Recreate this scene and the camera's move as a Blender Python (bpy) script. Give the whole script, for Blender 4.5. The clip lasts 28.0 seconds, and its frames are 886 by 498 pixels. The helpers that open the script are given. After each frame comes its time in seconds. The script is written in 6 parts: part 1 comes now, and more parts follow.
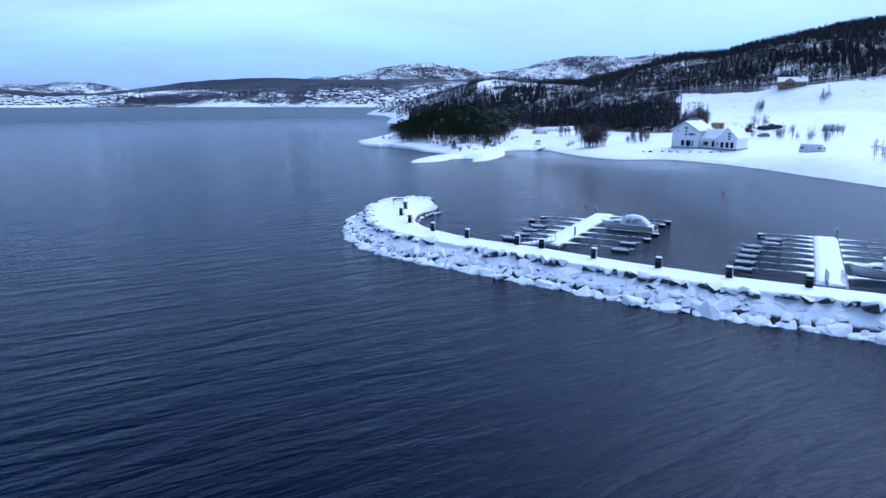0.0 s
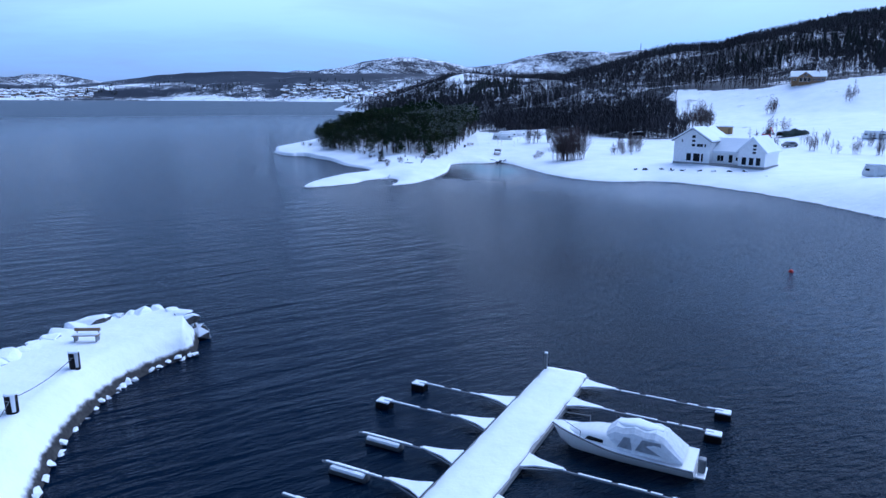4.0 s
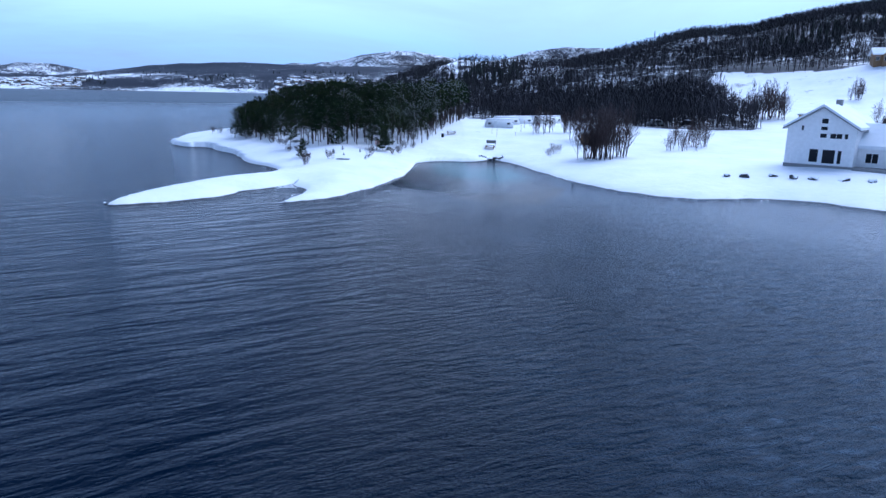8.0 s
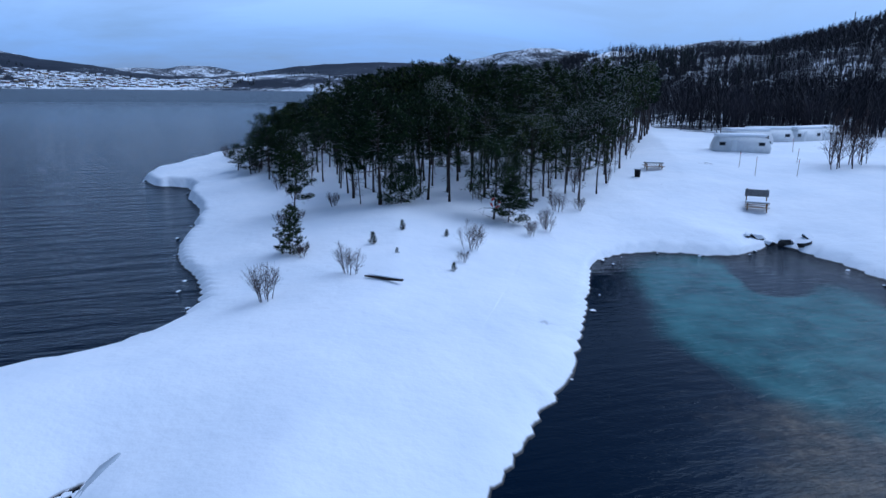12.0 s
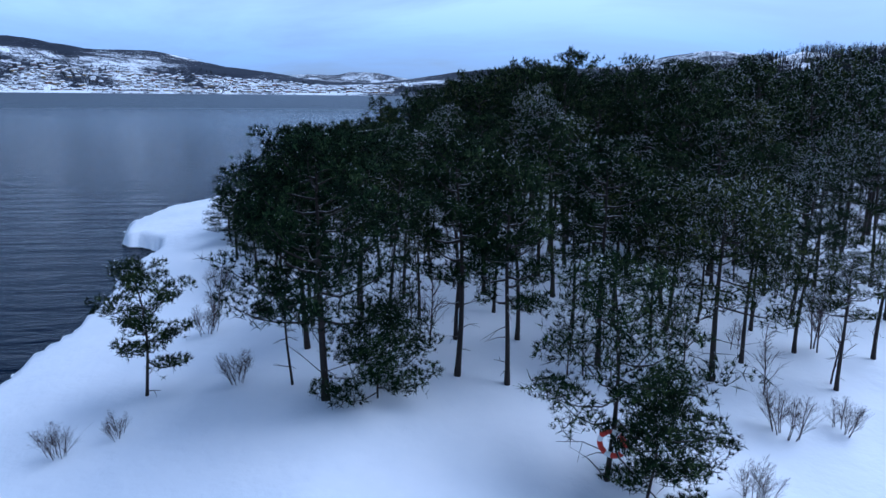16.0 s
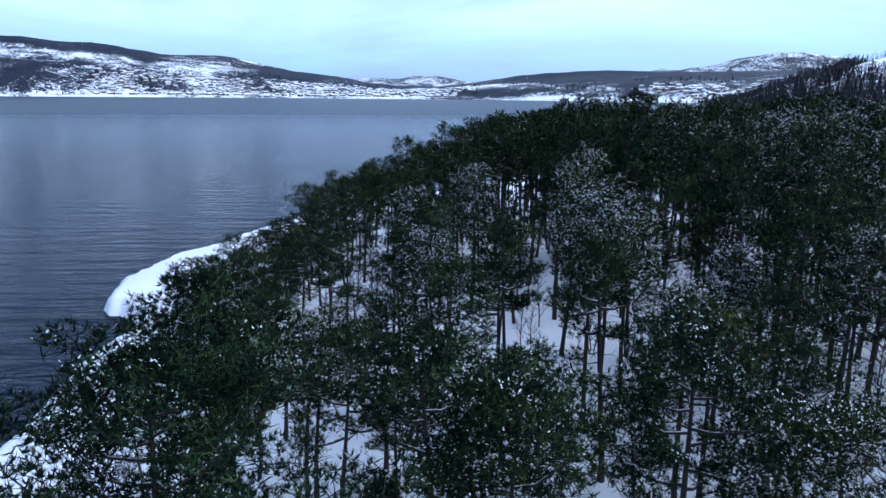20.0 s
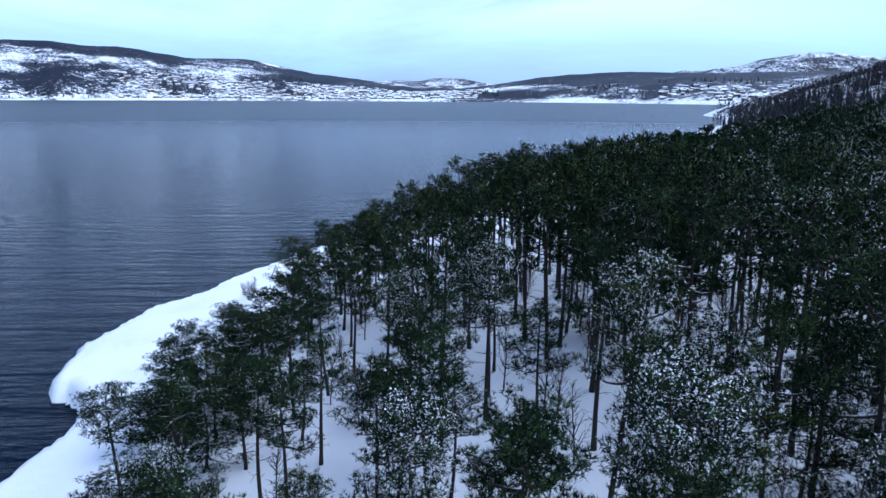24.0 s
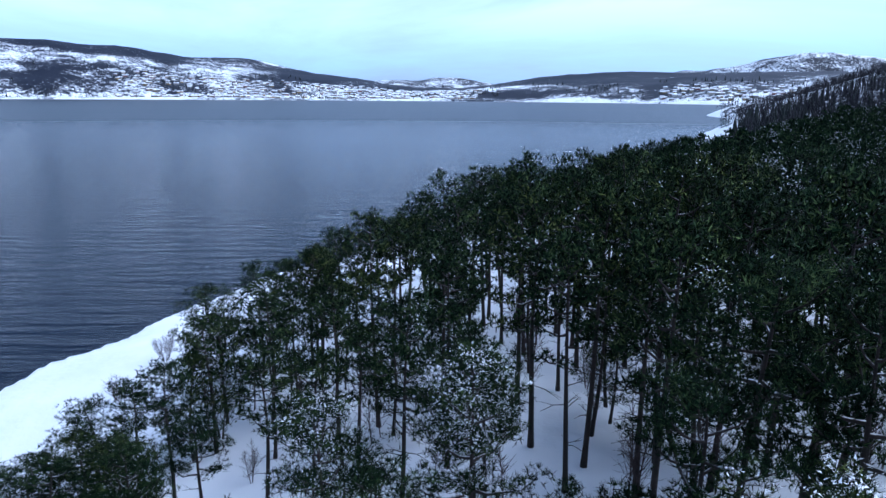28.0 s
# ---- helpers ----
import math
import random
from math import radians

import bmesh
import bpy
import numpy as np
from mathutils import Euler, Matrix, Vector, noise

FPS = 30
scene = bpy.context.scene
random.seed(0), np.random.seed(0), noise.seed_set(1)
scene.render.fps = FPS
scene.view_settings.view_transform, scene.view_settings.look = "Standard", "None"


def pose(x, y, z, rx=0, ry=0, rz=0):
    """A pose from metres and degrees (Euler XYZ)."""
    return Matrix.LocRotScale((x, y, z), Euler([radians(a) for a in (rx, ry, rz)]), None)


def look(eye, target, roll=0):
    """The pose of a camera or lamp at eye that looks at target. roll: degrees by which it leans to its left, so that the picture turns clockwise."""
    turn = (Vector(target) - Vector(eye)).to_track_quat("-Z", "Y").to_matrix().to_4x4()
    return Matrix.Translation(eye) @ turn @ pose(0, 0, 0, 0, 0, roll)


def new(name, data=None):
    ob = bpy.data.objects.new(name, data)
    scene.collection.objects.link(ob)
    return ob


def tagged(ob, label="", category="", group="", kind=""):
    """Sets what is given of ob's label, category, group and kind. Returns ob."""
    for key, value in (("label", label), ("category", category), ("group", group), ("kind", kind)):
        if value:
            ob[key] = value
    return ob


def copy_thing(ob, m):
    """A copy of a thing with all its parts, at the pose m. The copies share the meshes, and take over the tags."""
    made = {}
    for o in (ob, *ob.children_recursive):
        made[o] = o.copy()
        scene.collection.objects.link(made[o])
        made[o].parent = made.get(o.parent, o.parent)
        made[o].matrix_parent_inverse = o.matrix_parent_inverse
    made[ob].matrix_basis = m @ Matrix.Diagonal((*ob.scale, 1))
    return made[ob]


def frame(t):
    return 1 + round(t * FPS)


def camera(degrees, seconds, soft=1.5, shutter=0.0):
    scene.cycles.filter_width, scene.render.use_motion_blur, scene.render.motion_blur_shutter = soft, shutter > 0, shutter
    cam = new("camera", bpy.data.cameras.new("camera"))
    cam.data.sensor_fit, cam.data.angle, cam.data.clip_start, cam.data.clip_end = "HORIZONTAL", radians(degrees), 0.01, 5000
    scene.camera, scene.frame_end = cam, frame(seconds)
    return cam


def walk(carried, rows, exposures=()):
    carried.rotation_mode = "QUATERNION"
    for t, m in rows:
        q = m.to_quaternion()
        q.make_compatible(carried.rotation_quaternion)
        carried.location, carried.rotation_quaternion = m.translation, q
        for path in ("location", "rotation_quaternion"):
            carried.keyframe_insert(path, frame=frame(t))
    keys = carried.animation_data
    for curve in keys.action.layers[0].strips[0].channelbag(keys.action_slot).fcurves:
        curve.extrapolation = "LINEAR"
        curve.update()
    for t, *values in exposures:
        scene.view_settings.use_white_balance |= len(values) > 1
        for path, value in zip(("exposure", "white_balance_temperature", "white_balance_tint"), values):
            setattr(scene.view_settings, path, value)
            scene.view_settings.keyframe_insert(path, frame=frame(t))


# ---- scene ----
cam = camera(65.95, 28.0, soft=1.5)
# seconds, x, y, z, heading to the left, tilt, roll
PATH = [
    (0.0, -20.41, -130.72, 17.54, 1.55, -12.16, -0.12),
    (0.5, -17.95, -120.14, 17.86, 1.46, -12.16, -0.07),
    (1.0, -15.72, -110.28, 18.29, 1.33, -12.14, -0.05),
    (1.5, -13.78, -102.08, 18.53, 1.15, -12.15, -0.10),
    (2.0, -12.06, -94.72, 18.48, 0.87, -12.18, -0.05),
    (2.5, -10.54, -87.83, 18.37, 0.63, -12.26, 0.06),
    (3.0, -9.13, -81.30, 18.24, 0.43, -12.30, 0.09),
    (3.5, -7.76, -74.59, 18.19, 0.32, -12.43, 0.17),
    (5.5, -1.39, -47.25, 15.98, -0.80, -12.85, 0.58),
    (6.0, 0.14, -39.63, 14.70, -1.47, -12.93, 0.75),
    (6.5, 1.54, -30.76, 13.72, -2.08, -12.92, 0.86),
    (7.0, 1.81, -20.35, 12.93, -2.57, -12.90, 1.02),
    (7.5, 1.33, -10.18, 12.61, -2.03, -12.88, 1.07),
    (8.0, 0.00, 0.00, 11.91, -0.00, -12.86, 1.07),
    (8.5, -1.50, 9.94, 12.14, 0.83, -13.08, 1.08),
    (9.0, -3.06, 20.16, 12.18, 1.68, -13.16, 1.01),
    (9.5, -4.06, 30.11, 12.10, 2.70, -13.20, 0.84),
    (10.0, -4.67, 39.23, 11.84, 4.62, -13.24, 0.74),
    (10.5, -5.04, 48.00, 11.62, 6.83, -13.29, 0.70),
    (11.0, -5.45, 56.62, 11.42, 8.46, -13.31, 0.71),
    (11.5, -5.73, 65.14, 11.28, 9.51, -13.27, 0.64),
    (12.0, -6.10, 72.99, 11.18, 11.22, -13.14, 0.57),
    (12.5, -6.48, 80.02, 11.20, 13.84, -13.15, 0.66),
    (14.5, -8.43, 99.66, 10.86, 19.89, -12.97, 0.63),
    (15.0, -8.76, 101.90, 11.16, 21.32, -12.92, 0.57),
    (15.5, -9.10, 103.94, 11.54, 22.77, -12.87, 0.58),
    (16.0, -9.44, 105.75, 11.94, 24.15, -12.84, 0.59),
    (16.5, -9.74, 107.36, 12.32, 25.32, -12.82, 0.54),
    (17.0, -10.03, 108.80, 12.64, 26.24, -12.80, 0.47),
    (17.5, -10.32, 110.07, 12.96, 26.97, -12.76, 0.49),
    (18.0, -10.63, 111.26, 13.31, 27.57, -12.73, 0.54),
    (18.5, -10.96, 112.45, 13.64, 28.07, -12.72, 0.56),
    (19.0, -11.31, 113.64, 13.96, 28.50, -12.70, 0.56),
    (19.5, -11.67, 114.77, 14.29, 28.93, -12.67, 0.54),
    (20.0, -12.02, 115.88, 14.63, 29.36, -12.65, 0.51),
    (20.5, -12.42, 117.00, 14.99, 29.78, -12.64, 0.51),
    (21.0, -12.91, 118.16, 15.35, 30.20, -12.63, 0.48),
    (21.5, -13.47, 119.35, 15.67, 30.61, -12.61, 0.40),
    (23.5, -15.55, 123.11, 16.60, 31.15, -12.52, 0.23),
    (24.0, -15.86, 123.90, 16.84, 31.12, -12.52, 0.31),
    (24.5, -16.20, 124.82, 16.98, 31.10, -12.53, 0.38),
    (25.0, -16.58, 125.92, 16.96, 31.09, -12.54, 0.37),
    (25.5, -17.11, 127.22, 16.83, 31.10, -12.52, 0.33),
    (26.0, -17.90, 128.66, 16.72, 31.09, -12.52, 0.32),
    (26.5, -18.75, 130.20, 16.66, 31.09, -12.54, 0.34),
    (27.0, -19.58, 131.83, 16.65, 31.10, -12.56, 0.37),
    (27.5, -20.44, 133.52, 16.66, 31.10, -12.56, 0.40),
    (28.0, -21.31, 135.25, 16.64, 31.09, -12.55, 0.40),
]


def flight(x, y, z, heading, tilt, roll):
    return pose(x, y, z, 0, 0, heading) @ pose(0, 0, 0, 90 + tilt, 0, 0) @ pose(0, 0, 0, 0, 0, roll)


EXPOSURES = [(0.0, 0.92, 4900, 17), (3.0, 0.68, 4700, 18), (8.0, 0.95, 5000, 16), (11.0, 0.62, 5150, 14), (12.5, 0.2, 4850, 13), (15.0, 0.48, 4950, 13), (17.0, 0.82, 5150, 15), (20.0, 1.22, 5400, 15), (25.0, 1.25, 5350, 15), (28.0, 1.25, 5350, 15)]
walk(cam, [(r[0], flight(*r[1:])) for r in PATH], EXPOSURES)
# ---- sky and light: an overcast winter day ----
SUN_ELEVATION, SUN_TURN = radians(47), radians(48)
world = bpy.data.worlds.new("winter_sky")
scene.world = world
world.use_nodes = True
wn, wl = world.node_tree.nodes, world.node_tree.links
wn.clear()
sky = wn.new("ShaderNodeTexSky")
sky.sky_type, sky.sun_disc = "NISHITA", False
sky.sun_elevation, sky.sun_rotation = SUN_ELEVATION, SUN_TURN
sky.air_density, sky.dust_density, sky.ozone_density = 1.0, 1.2, 2.0
coords = wn.new("ShaderNodeTexCoord")
flatten = wn.new("ShaderNodeMapping")
flatten.inputs["Scale"].default_value = (1.0, 1.0, 5.0)
clouds = wn.new("ShaderNodeTexNoise")
clouds.inputs["Scale"].default_value, clouds.inputs["Detail"].default_value, clouds.inputs["Roughness"].default_value = 1.9, 7, 0.58
clouds.inputs["Distortion"].default_value = 0.5
spread = wn.new("ShaderNodeMapRange")
for socket, value in zip(("From Min", "From Max", "To Min", "To Max"), (0.36, 0.66, 0.42, 1.0)):
    spread.inputs[socket].default_value = value
dim = wn.new("ShaderNodeVectorMath")
dim.operation = "SCALE"
dim.inputs["Scale"].default_value = 0.048
veil = wn.new("ShaderNodeMix")
veil.data_type = "RGBA"
# the veil is bluer and duller low over the hills, pale higher up
low_veil = wn.new("ShaderNodeMix")
low_veil.data_type = "RGBA"
low_veil.inputs[6].default_value, low_veil.inputs[7].default_value = (0.23, 0.37, 0.60, 1), (0.43, 0.56, 0.72, 1)
rise = wn.new("ShaderNodeMapRange")
rise.interpolation_type = "SMOOTHSTEP"
rise.inputs["From Min"].default_value, rise.inputs["From Max"].default_value = 0.02, 0.16
wl.new(rise.outputs["Result"], low_veil.inputs[0])
wl.new(low_veil.outputs[2], veil.inputs[7])
glow = wn.new("ShaderNodeBackground")
glow.inputs["Strength"].default_value = 1.0
out = wn.new("ShaderNodeOutputWorld")
wl.new(coords.outputs["Generated"], flatten.inputs["Vector"])
wl.new(flatten.outputs["Vector"], clouds.inputs["Vector"])
wl.new(clouds.outputs["Fac"], spread.inputs["Value"])
# the cloud veil thins a little towards the zenith
upward = wn.new("ShaderNodeSeparateXYZ")
thin = wn.new("ShaderNodeMapRange")
thin.interpolation_type = "SMOOTHSTEP"
for socket, value in zip(("From Min", "From Max", "To Min", "To Max"), (0.15, 0.42, 1.0, 0.25)):
    thin.inputs[socket].default_value = value
both = wn.new("ShaderNodeMath")
both.operation = "MULTIPLY"
wl.new(coords.outputs["Generated"], upward.inputs[0])
wl.new(upward.outputs["Z"], thin.inputs["Value"])
wl.new(upward.outputs["Z"], rise.inputs["Value"])
wl.new(spread.outputs["Result"], both.inputs[0])
wl.new(thin.outputs["Result"], both.inputs[1])
wl.new(both.outputs[0], veil.inputs[0])
wl.new(sky.outputs["Color"], dim.inputs[0])
wl.new(dim.outputs["Vector"], veil.inputs[6])
wl.new(veil.outputs[2], glow.inputs["Color"])
wl.new(glow.outputs["Background"], out.inputs["Surface"])

sun = new("sun", bpy.data.lights.new("sun", "SUN"))
sun.data.energy, sun.data.angle, sun.data.color = 1.6, radians(60), (0.90, 0.96, 1.0)
sun.matrix_world = look((0, 0, 0), (math.sin(SUN_TURN) * -math.cos(SUN_ELEVATION), math.cos(SUN_TURN) * -math.cos(SUN_ELEVATION), -math.sin(SUN_ELEVATION)))

# ---- materials ----
def shader(name, base=(0.5, 0.5, 0.5), rough=0.6, metal=0.0, ior=1.45):
    """A new node material and its main shader."""
    m = bpy.data.materials.new(name)
    m.use_nodes = True
    b = m.node_tree.nodes["Principled BSDF"]
    b.inputs["Base Color"].default_value = (*base, 1)
    b.inputs["Roughness"].default_value, b.inputs["Metallic"].default_value, b.inputs["IOR"].default_value = rough, metal, ior
    return m, b


def noise_node(m, scale, detail=4.0, rough=0.55, stretch=None, source="Object", distort=0.0, turn=0.0):
    t = m.node_tree
    n = t.nodes.new("ShaderNodeTexNoise")
    n.inputs["Scale"].default_value, n.inputs["Detail"].default_value = scale, detail
    n.inputs["Roughness"].default_value, n.inputs["Distortion"].default_value = rough, distort
    c = t.nodes.new("ShaderNodeTexCoord")
    if stretch:
        mp = t.nodes.new("ShaderNodeMapping")
        mp.vector_type = "TEXTURE"
        mp.inputs["Scale"].default_value = tuple(1 / k for k in stretch)
        mp.inputs["Rotation"].default_value[2] = radians(turn)
        t.links.new(c.outputs[source], mp.inputs["Vector"])
        t.links.new(mp.outputs["Vector"], n.inputs["Vector"])
    else:
        t.links.new(c.outputs[source], n.inputs["Vector"])
    return n.outputs["Fac"]


def ramp(m, value, stops):
    r = m.node_tree.nodes.new("ShaderNodeValToRGB")
    e = r.color_ramp.elements
    while len(e) < len(stops):
        e.new(0.5)
    for k, (p, c) in zip(e, stops):
        k.position, k.color = p, (*c, 1) if len(c) == 3 else c
    m.node_tree.links.new(value, r.inputs["Fac"])
    return r.outputs["Color"]


def mixed(m, fac, a, b, kind="MIX"):
    n = m.node_tree.nodes.new("ShaderNodeMix")
    n.data_type, n.blend_type = "RGBA", kind
    for socket, v in ((n.inputs[0], fac), (n.inputs[6], a), (n.inputs[7], b)):
        if isinstance(v, (int, float)):
            socket.default_value = v
        elif isinstance(v, tuple):
            socket.default_value = (*v, 1)
        else:
            m.node_tree.links.new(v, socket)
    return n.outputs[2]


def sums(m, op, a, b=0.0):
    n = m.node_tree.nodes.new("ShaderNodeMath")
    n.operation = op
    for socket, v in zip(n.inputs, (a, b)):
        if isinstance(v, (int, float)):
            socket.default_value = v
        else:
            m.node_tree.links.new(v, socket)
    return n.outputs[0]


def span(m, value, a, b, c=0.0, d=1.0):
    n = m.node_tree.nodes.new("ShaderNodeMapRange")
    n.interpolation_type = "SMOOTHSTEP"
    for i, v in enumerate((a, b, c, d)):
        n.inputs[i + 1].default_value = v
    m.node_tree.links.new(value, n.inputs[0])
    return n.outputs[0]


def axis(m, source, output, which):
    n = m.node_tree.nodes.new(source)
    s = m.node_tree.nodes.new("ShaderNodeSeparateXYZ")
    m.node_tree.links.new(n.outputs[output], s.inputs[0])
    return s.outputs[which]


def relief(m, b, value, distance, strength=1.0, normal=None):
    n = m.node_tree.nodes.new("ShaderNodeBump")
    n.inputs["Distance"].default_value, n.inputs["Strength"].default_value = distance, strength
    m.node_tree.links.new(value, n.inputs["Height"])
    if normal is not None:
        m.node_tree.links.new(normal, n.inputs["Normal"])
    if b is not None:
        m.node_tree.links.new(n.outputs["Normal"], b.inputs["Normal"])
    return n.outputs["Normal"]


def colour(m, b, value):
    m.node_tree.links.new(value, b.inputs["Base Color"])


def plain(name, base, rough=0.6, metal=0.0, vary=0.15, scale=6.0, bump=0.0):
    m, b = shader(name, base, rough, metal)
    n = noise_node(m, scale)
    lo, hi = tuple(c * (1 - vary) for c in base), tuple(min(1, c * (1 + vary)) for c in base)
    colour(m, b, ramp(m, n, [(0.3, lo), (0.7, hi)]))
    if bump:
        relief(m, b, noise_node(m, scale * 6), bump)
    return m


def random_value(m, which="Object"):
    if which == "Object":
        return m.node_tree.nodes.new("ShaderNodeObjectInfo").outputs["Random"]
    return m.node_tree.nodes.new("ShaderNodeNewGeometry").outputs["Random Per Island"]


SNOW = (0.86, 0.88, 0.91)


def make_snow():
    m, b = shader("snow", SNOW, 0.65)
    colour(m, b, ramp(m, noise_node(m, 0.25, 6), [(0.3, (0.80, 0.83, 0.87)), (0.65, (0.90, 0.91, 0.93))]))
    soft = relief(m, None, noise_node(m, 0.8, 5), 0.10)
    relief(m, b, noise_node(m, 9, 4), 0.012, 1.0, soft)
    b.inputs["Specular IOR Level"].default_value = 0.25
    return m


def capped(name, stops, scale, low, high, patch=0.35, bump=0.06):
    """A surface that carries snow where it faces up."""
    m, b = shader(name, (0.2, 0.2, 0.2), 0.75)
    body = ramp(m, noise_node(m, scale, 8), stops)
    up = axis(m, "ShaderNodeNewGeometry", "Normal", 2)
    loose = sums(m, "ADD", up, sums(m, "MULTIPLY", sums(m, "SUBTRACT", noise_node(m, scale * 0.6, 5), 0.5), patch))
    colour(m, b, mixed(m, span(m, loose, low, high), body, SNOW))
    relief(m, b, noise_node(m, scale * 2.5, 6), bump)
    return m


def make_ground():
    """Snow with bare wet stone at the water's edge and dark scrub on the wooded slopes."""
    m, b = shader("snowy_ground", SNOW, 0.65)
    snow = ramp(m, noise_node(m, 0.2, 6), [(0.3, (0.80, 0.83, 0.87)), (0.65, (0.90, 0.91, 0.93))])
    z = axis(m, "ShaderNodeNewGeometry", "Position", 2)
    ragged = sums(m, "ADD", z, sums(m, "MULTIPLY", sums(m, "SUBTRACT", noise_node(m, 1.4, 5), 0.5), 0.12))
    stone = ramp(m, noise_node(m, 3, 6), [(0.3, (0.015, 0.014, 0.013)), (0.7, (0.07, 0.062, 0.055))])
    near = mixed(m, span(m, ragged, 0.02, 0.09), stone, snow)
    # far slopes: heath, rock and birch scrub between snow fields
    cover = m.node_tree.nodes.new("ShaderNodeAttribute")
    cover.attribute_name = "scrub"
    patches = noise_node(m, 0.012, 9, 0.74)
    grain = noise_node(m, 0.09, 7, 0.8)
    amount = sums(m, "ADD", sums(m, "MULTIPLY", patches, 0.9), sums(m, "MULTIPLY", grain, 1.3))
    dark = ramp(m, noise_node(m, 0.12, 5), [(0.35, (0.005, 0.009, 0.018)), (0.7, (0.024, 0.026, 0.040))])
    level = sums(m, "ADD", amount, sums(m, "SUBTRACT", cover.outputs["Fac"], 1.23))
    colour(m, b, mixed(m, span(m, level, 0.06, 0.20), near, dark))
    soft = relief(m, None, noise_node(m, 0.7, 5), 0.10)
    relief(m, b, noise_node(m, 5, 3), 0.006, 1.0, soft)
    b.inputs["Specular IOR Level"].default_value = 0.2
    return m


def make_water():
    m, b = shader("sea_water", (0.002, 0.01, 0.02), 0.06, 0, 1.33)
    # the sandy shallows of the cove, and the deep sound
    depth = m.node_tree.nodes.new("ShaderNodeAttribute")
    depth.attribute_name = "shallow"
    bed = ramp(m, noise_node(m, 0.35, 7, 0.6), [(0.35, (0.012, 0.055, 0.062)), (0.65, (0.055, 0.165, 0.165))])
    ragged = sums(m, "ADD", depth.outputs["Fac"], sums(m, "MULTIPLY", sums(m, "SUBTRACT", noise_node(m, 0.09, 5), 0.5), 0.7))
    deep = ramp(m, noise_node(m, 0.02, 5), [(0.3, (0.0001, 0.0032, 0.0105)), (0.7, (0.0003, 0.0055, 0.0165))])
    # sky glare on the eastern side of the bay, painted as paler rippled colour
    east_lift = m.node_tree.nodes.new("ShaderNodeAttribute")
    east_lift.attribute_name = "east_lift"
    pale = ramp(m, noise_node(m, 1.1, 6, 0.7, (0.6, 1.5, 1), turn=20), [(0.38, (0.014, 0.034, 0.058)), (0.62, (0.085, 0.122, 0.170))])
    glare_mask = sums(m, "ADD", east_lift.outputs["Fac"], sums(m, "MULTIPLY", sums(m, "SUBTRACT", noise_node(m, 0.05, 5, 0.6), 0.5), 0.7))
    deep = mixed(m, span(m, glare_mask, 0.1, 0.95), deep, pale)
    weed = m.node_tree.nodes.new("ShaderNodeAttribute")
    weed.attribute_name = "sandy"
    patch = sums(m, "ADD", weed.outputs["Fac"], sums(m, "MULTIPLY", sums(m, "SUBTRACT", noise_node(m, 0.16, 6, 0.65), 0.5), 1.2))
    sand = ramp(m, noise_node(m, 0.9, 7, 0.7), [(0.3, (0.012, 0.018, 0.02)), (0.5, (0.045, 0.040, 0.034)), (0.7, (0.125, 0.10, 0.072))])
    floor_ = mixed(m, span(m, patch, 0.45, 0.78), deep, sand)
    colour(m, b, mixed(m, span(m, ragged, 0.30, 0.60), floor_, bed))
    b.inputs["Specular IOR Level"].default_value = 0.12
    b.inputs["Specular Tint"].default_value = (0.3, 0.7, 1.0, 1)
    swell = noise_node(m, 0.30, 3, 0.5, (0.35, 1.8, 1), distort=0.5, turn=33)
    chop = noise_node(m, 1.3, 4, 0.6, (0.5, 1.6, 1), distort=0.4, turn=26)
    fine = noise_node(m, 6.0, 3, 0.6)
    roll = noise_node(m, 0.07, 5, 0.62, (0.35, 1.7, 1), distort=0.3, turn=33)
    calm = m.node_tree.nodes.new("ShaderNodeAttribute")
    calm.attribute_name = "wind"
    gust = m.node_tree.nodes.new("ShaderNodeAttribute")
    gust.attribute_name = "gust"
    distance = m.node_tree.nodes.new("ShaderNodeAttribute")
    distance.attribute_name = "open_water"
    m.node_tree.links.new(sums(m, "ADD", span(m, calm.outputs["Fac"], 0.2, 1.0, 0.03, 0.09), sums(m, "ADD", span(m, gust.outputs["Fac"], 0.6, 2.4, 0.0, 0.05), distance.outputs["Fac"])), b.inputs["Roughness"])
    height = sums(m, "ADD", sums(m, "ADD", sums(m, "MULTIPLY", swell, 0.6), sums(m, "MULTIPLY", sums(m, "MULTIPLY", roll, 14.0), distance.outputs["Fac"])), sums(m, "MULTIPLY", sums(m, "ADD", sums(m, "MULTIPLY", chop, 0.65), sums(m, "MULTIPLY", fine, 0.2)), gust.outputs["Fac"]))
    relief(m, b, sums(m, "MULTIPLY", height, calm.outputs["Fac"]), 0.55)
    return m


snow, ground_mat, water_mat = make_snow(), make_ground(), make_water()
boulder = capped("snowy_boulder", [(0.3, (0.012, 0.012, 0.014)), (0.7, (0.10, 0.098, 0.095))], 2.0, 0.04, 0.20, 0.65)
bark = capped("pine_bark", [(0.3, (0.008, 0.006, 0.005)), (0.7, (0.036, 0.023, 0.018))], 9.0, 0.88, 1.05, 0.4, 0.02)
twig = capped("birch_twig", [(0.3, (0.022, 0.013, 0.013)), (0.7, (0.06, 0.038, 0.036))], 4.0, 0.92, 1.15, 0.3, 0.0)


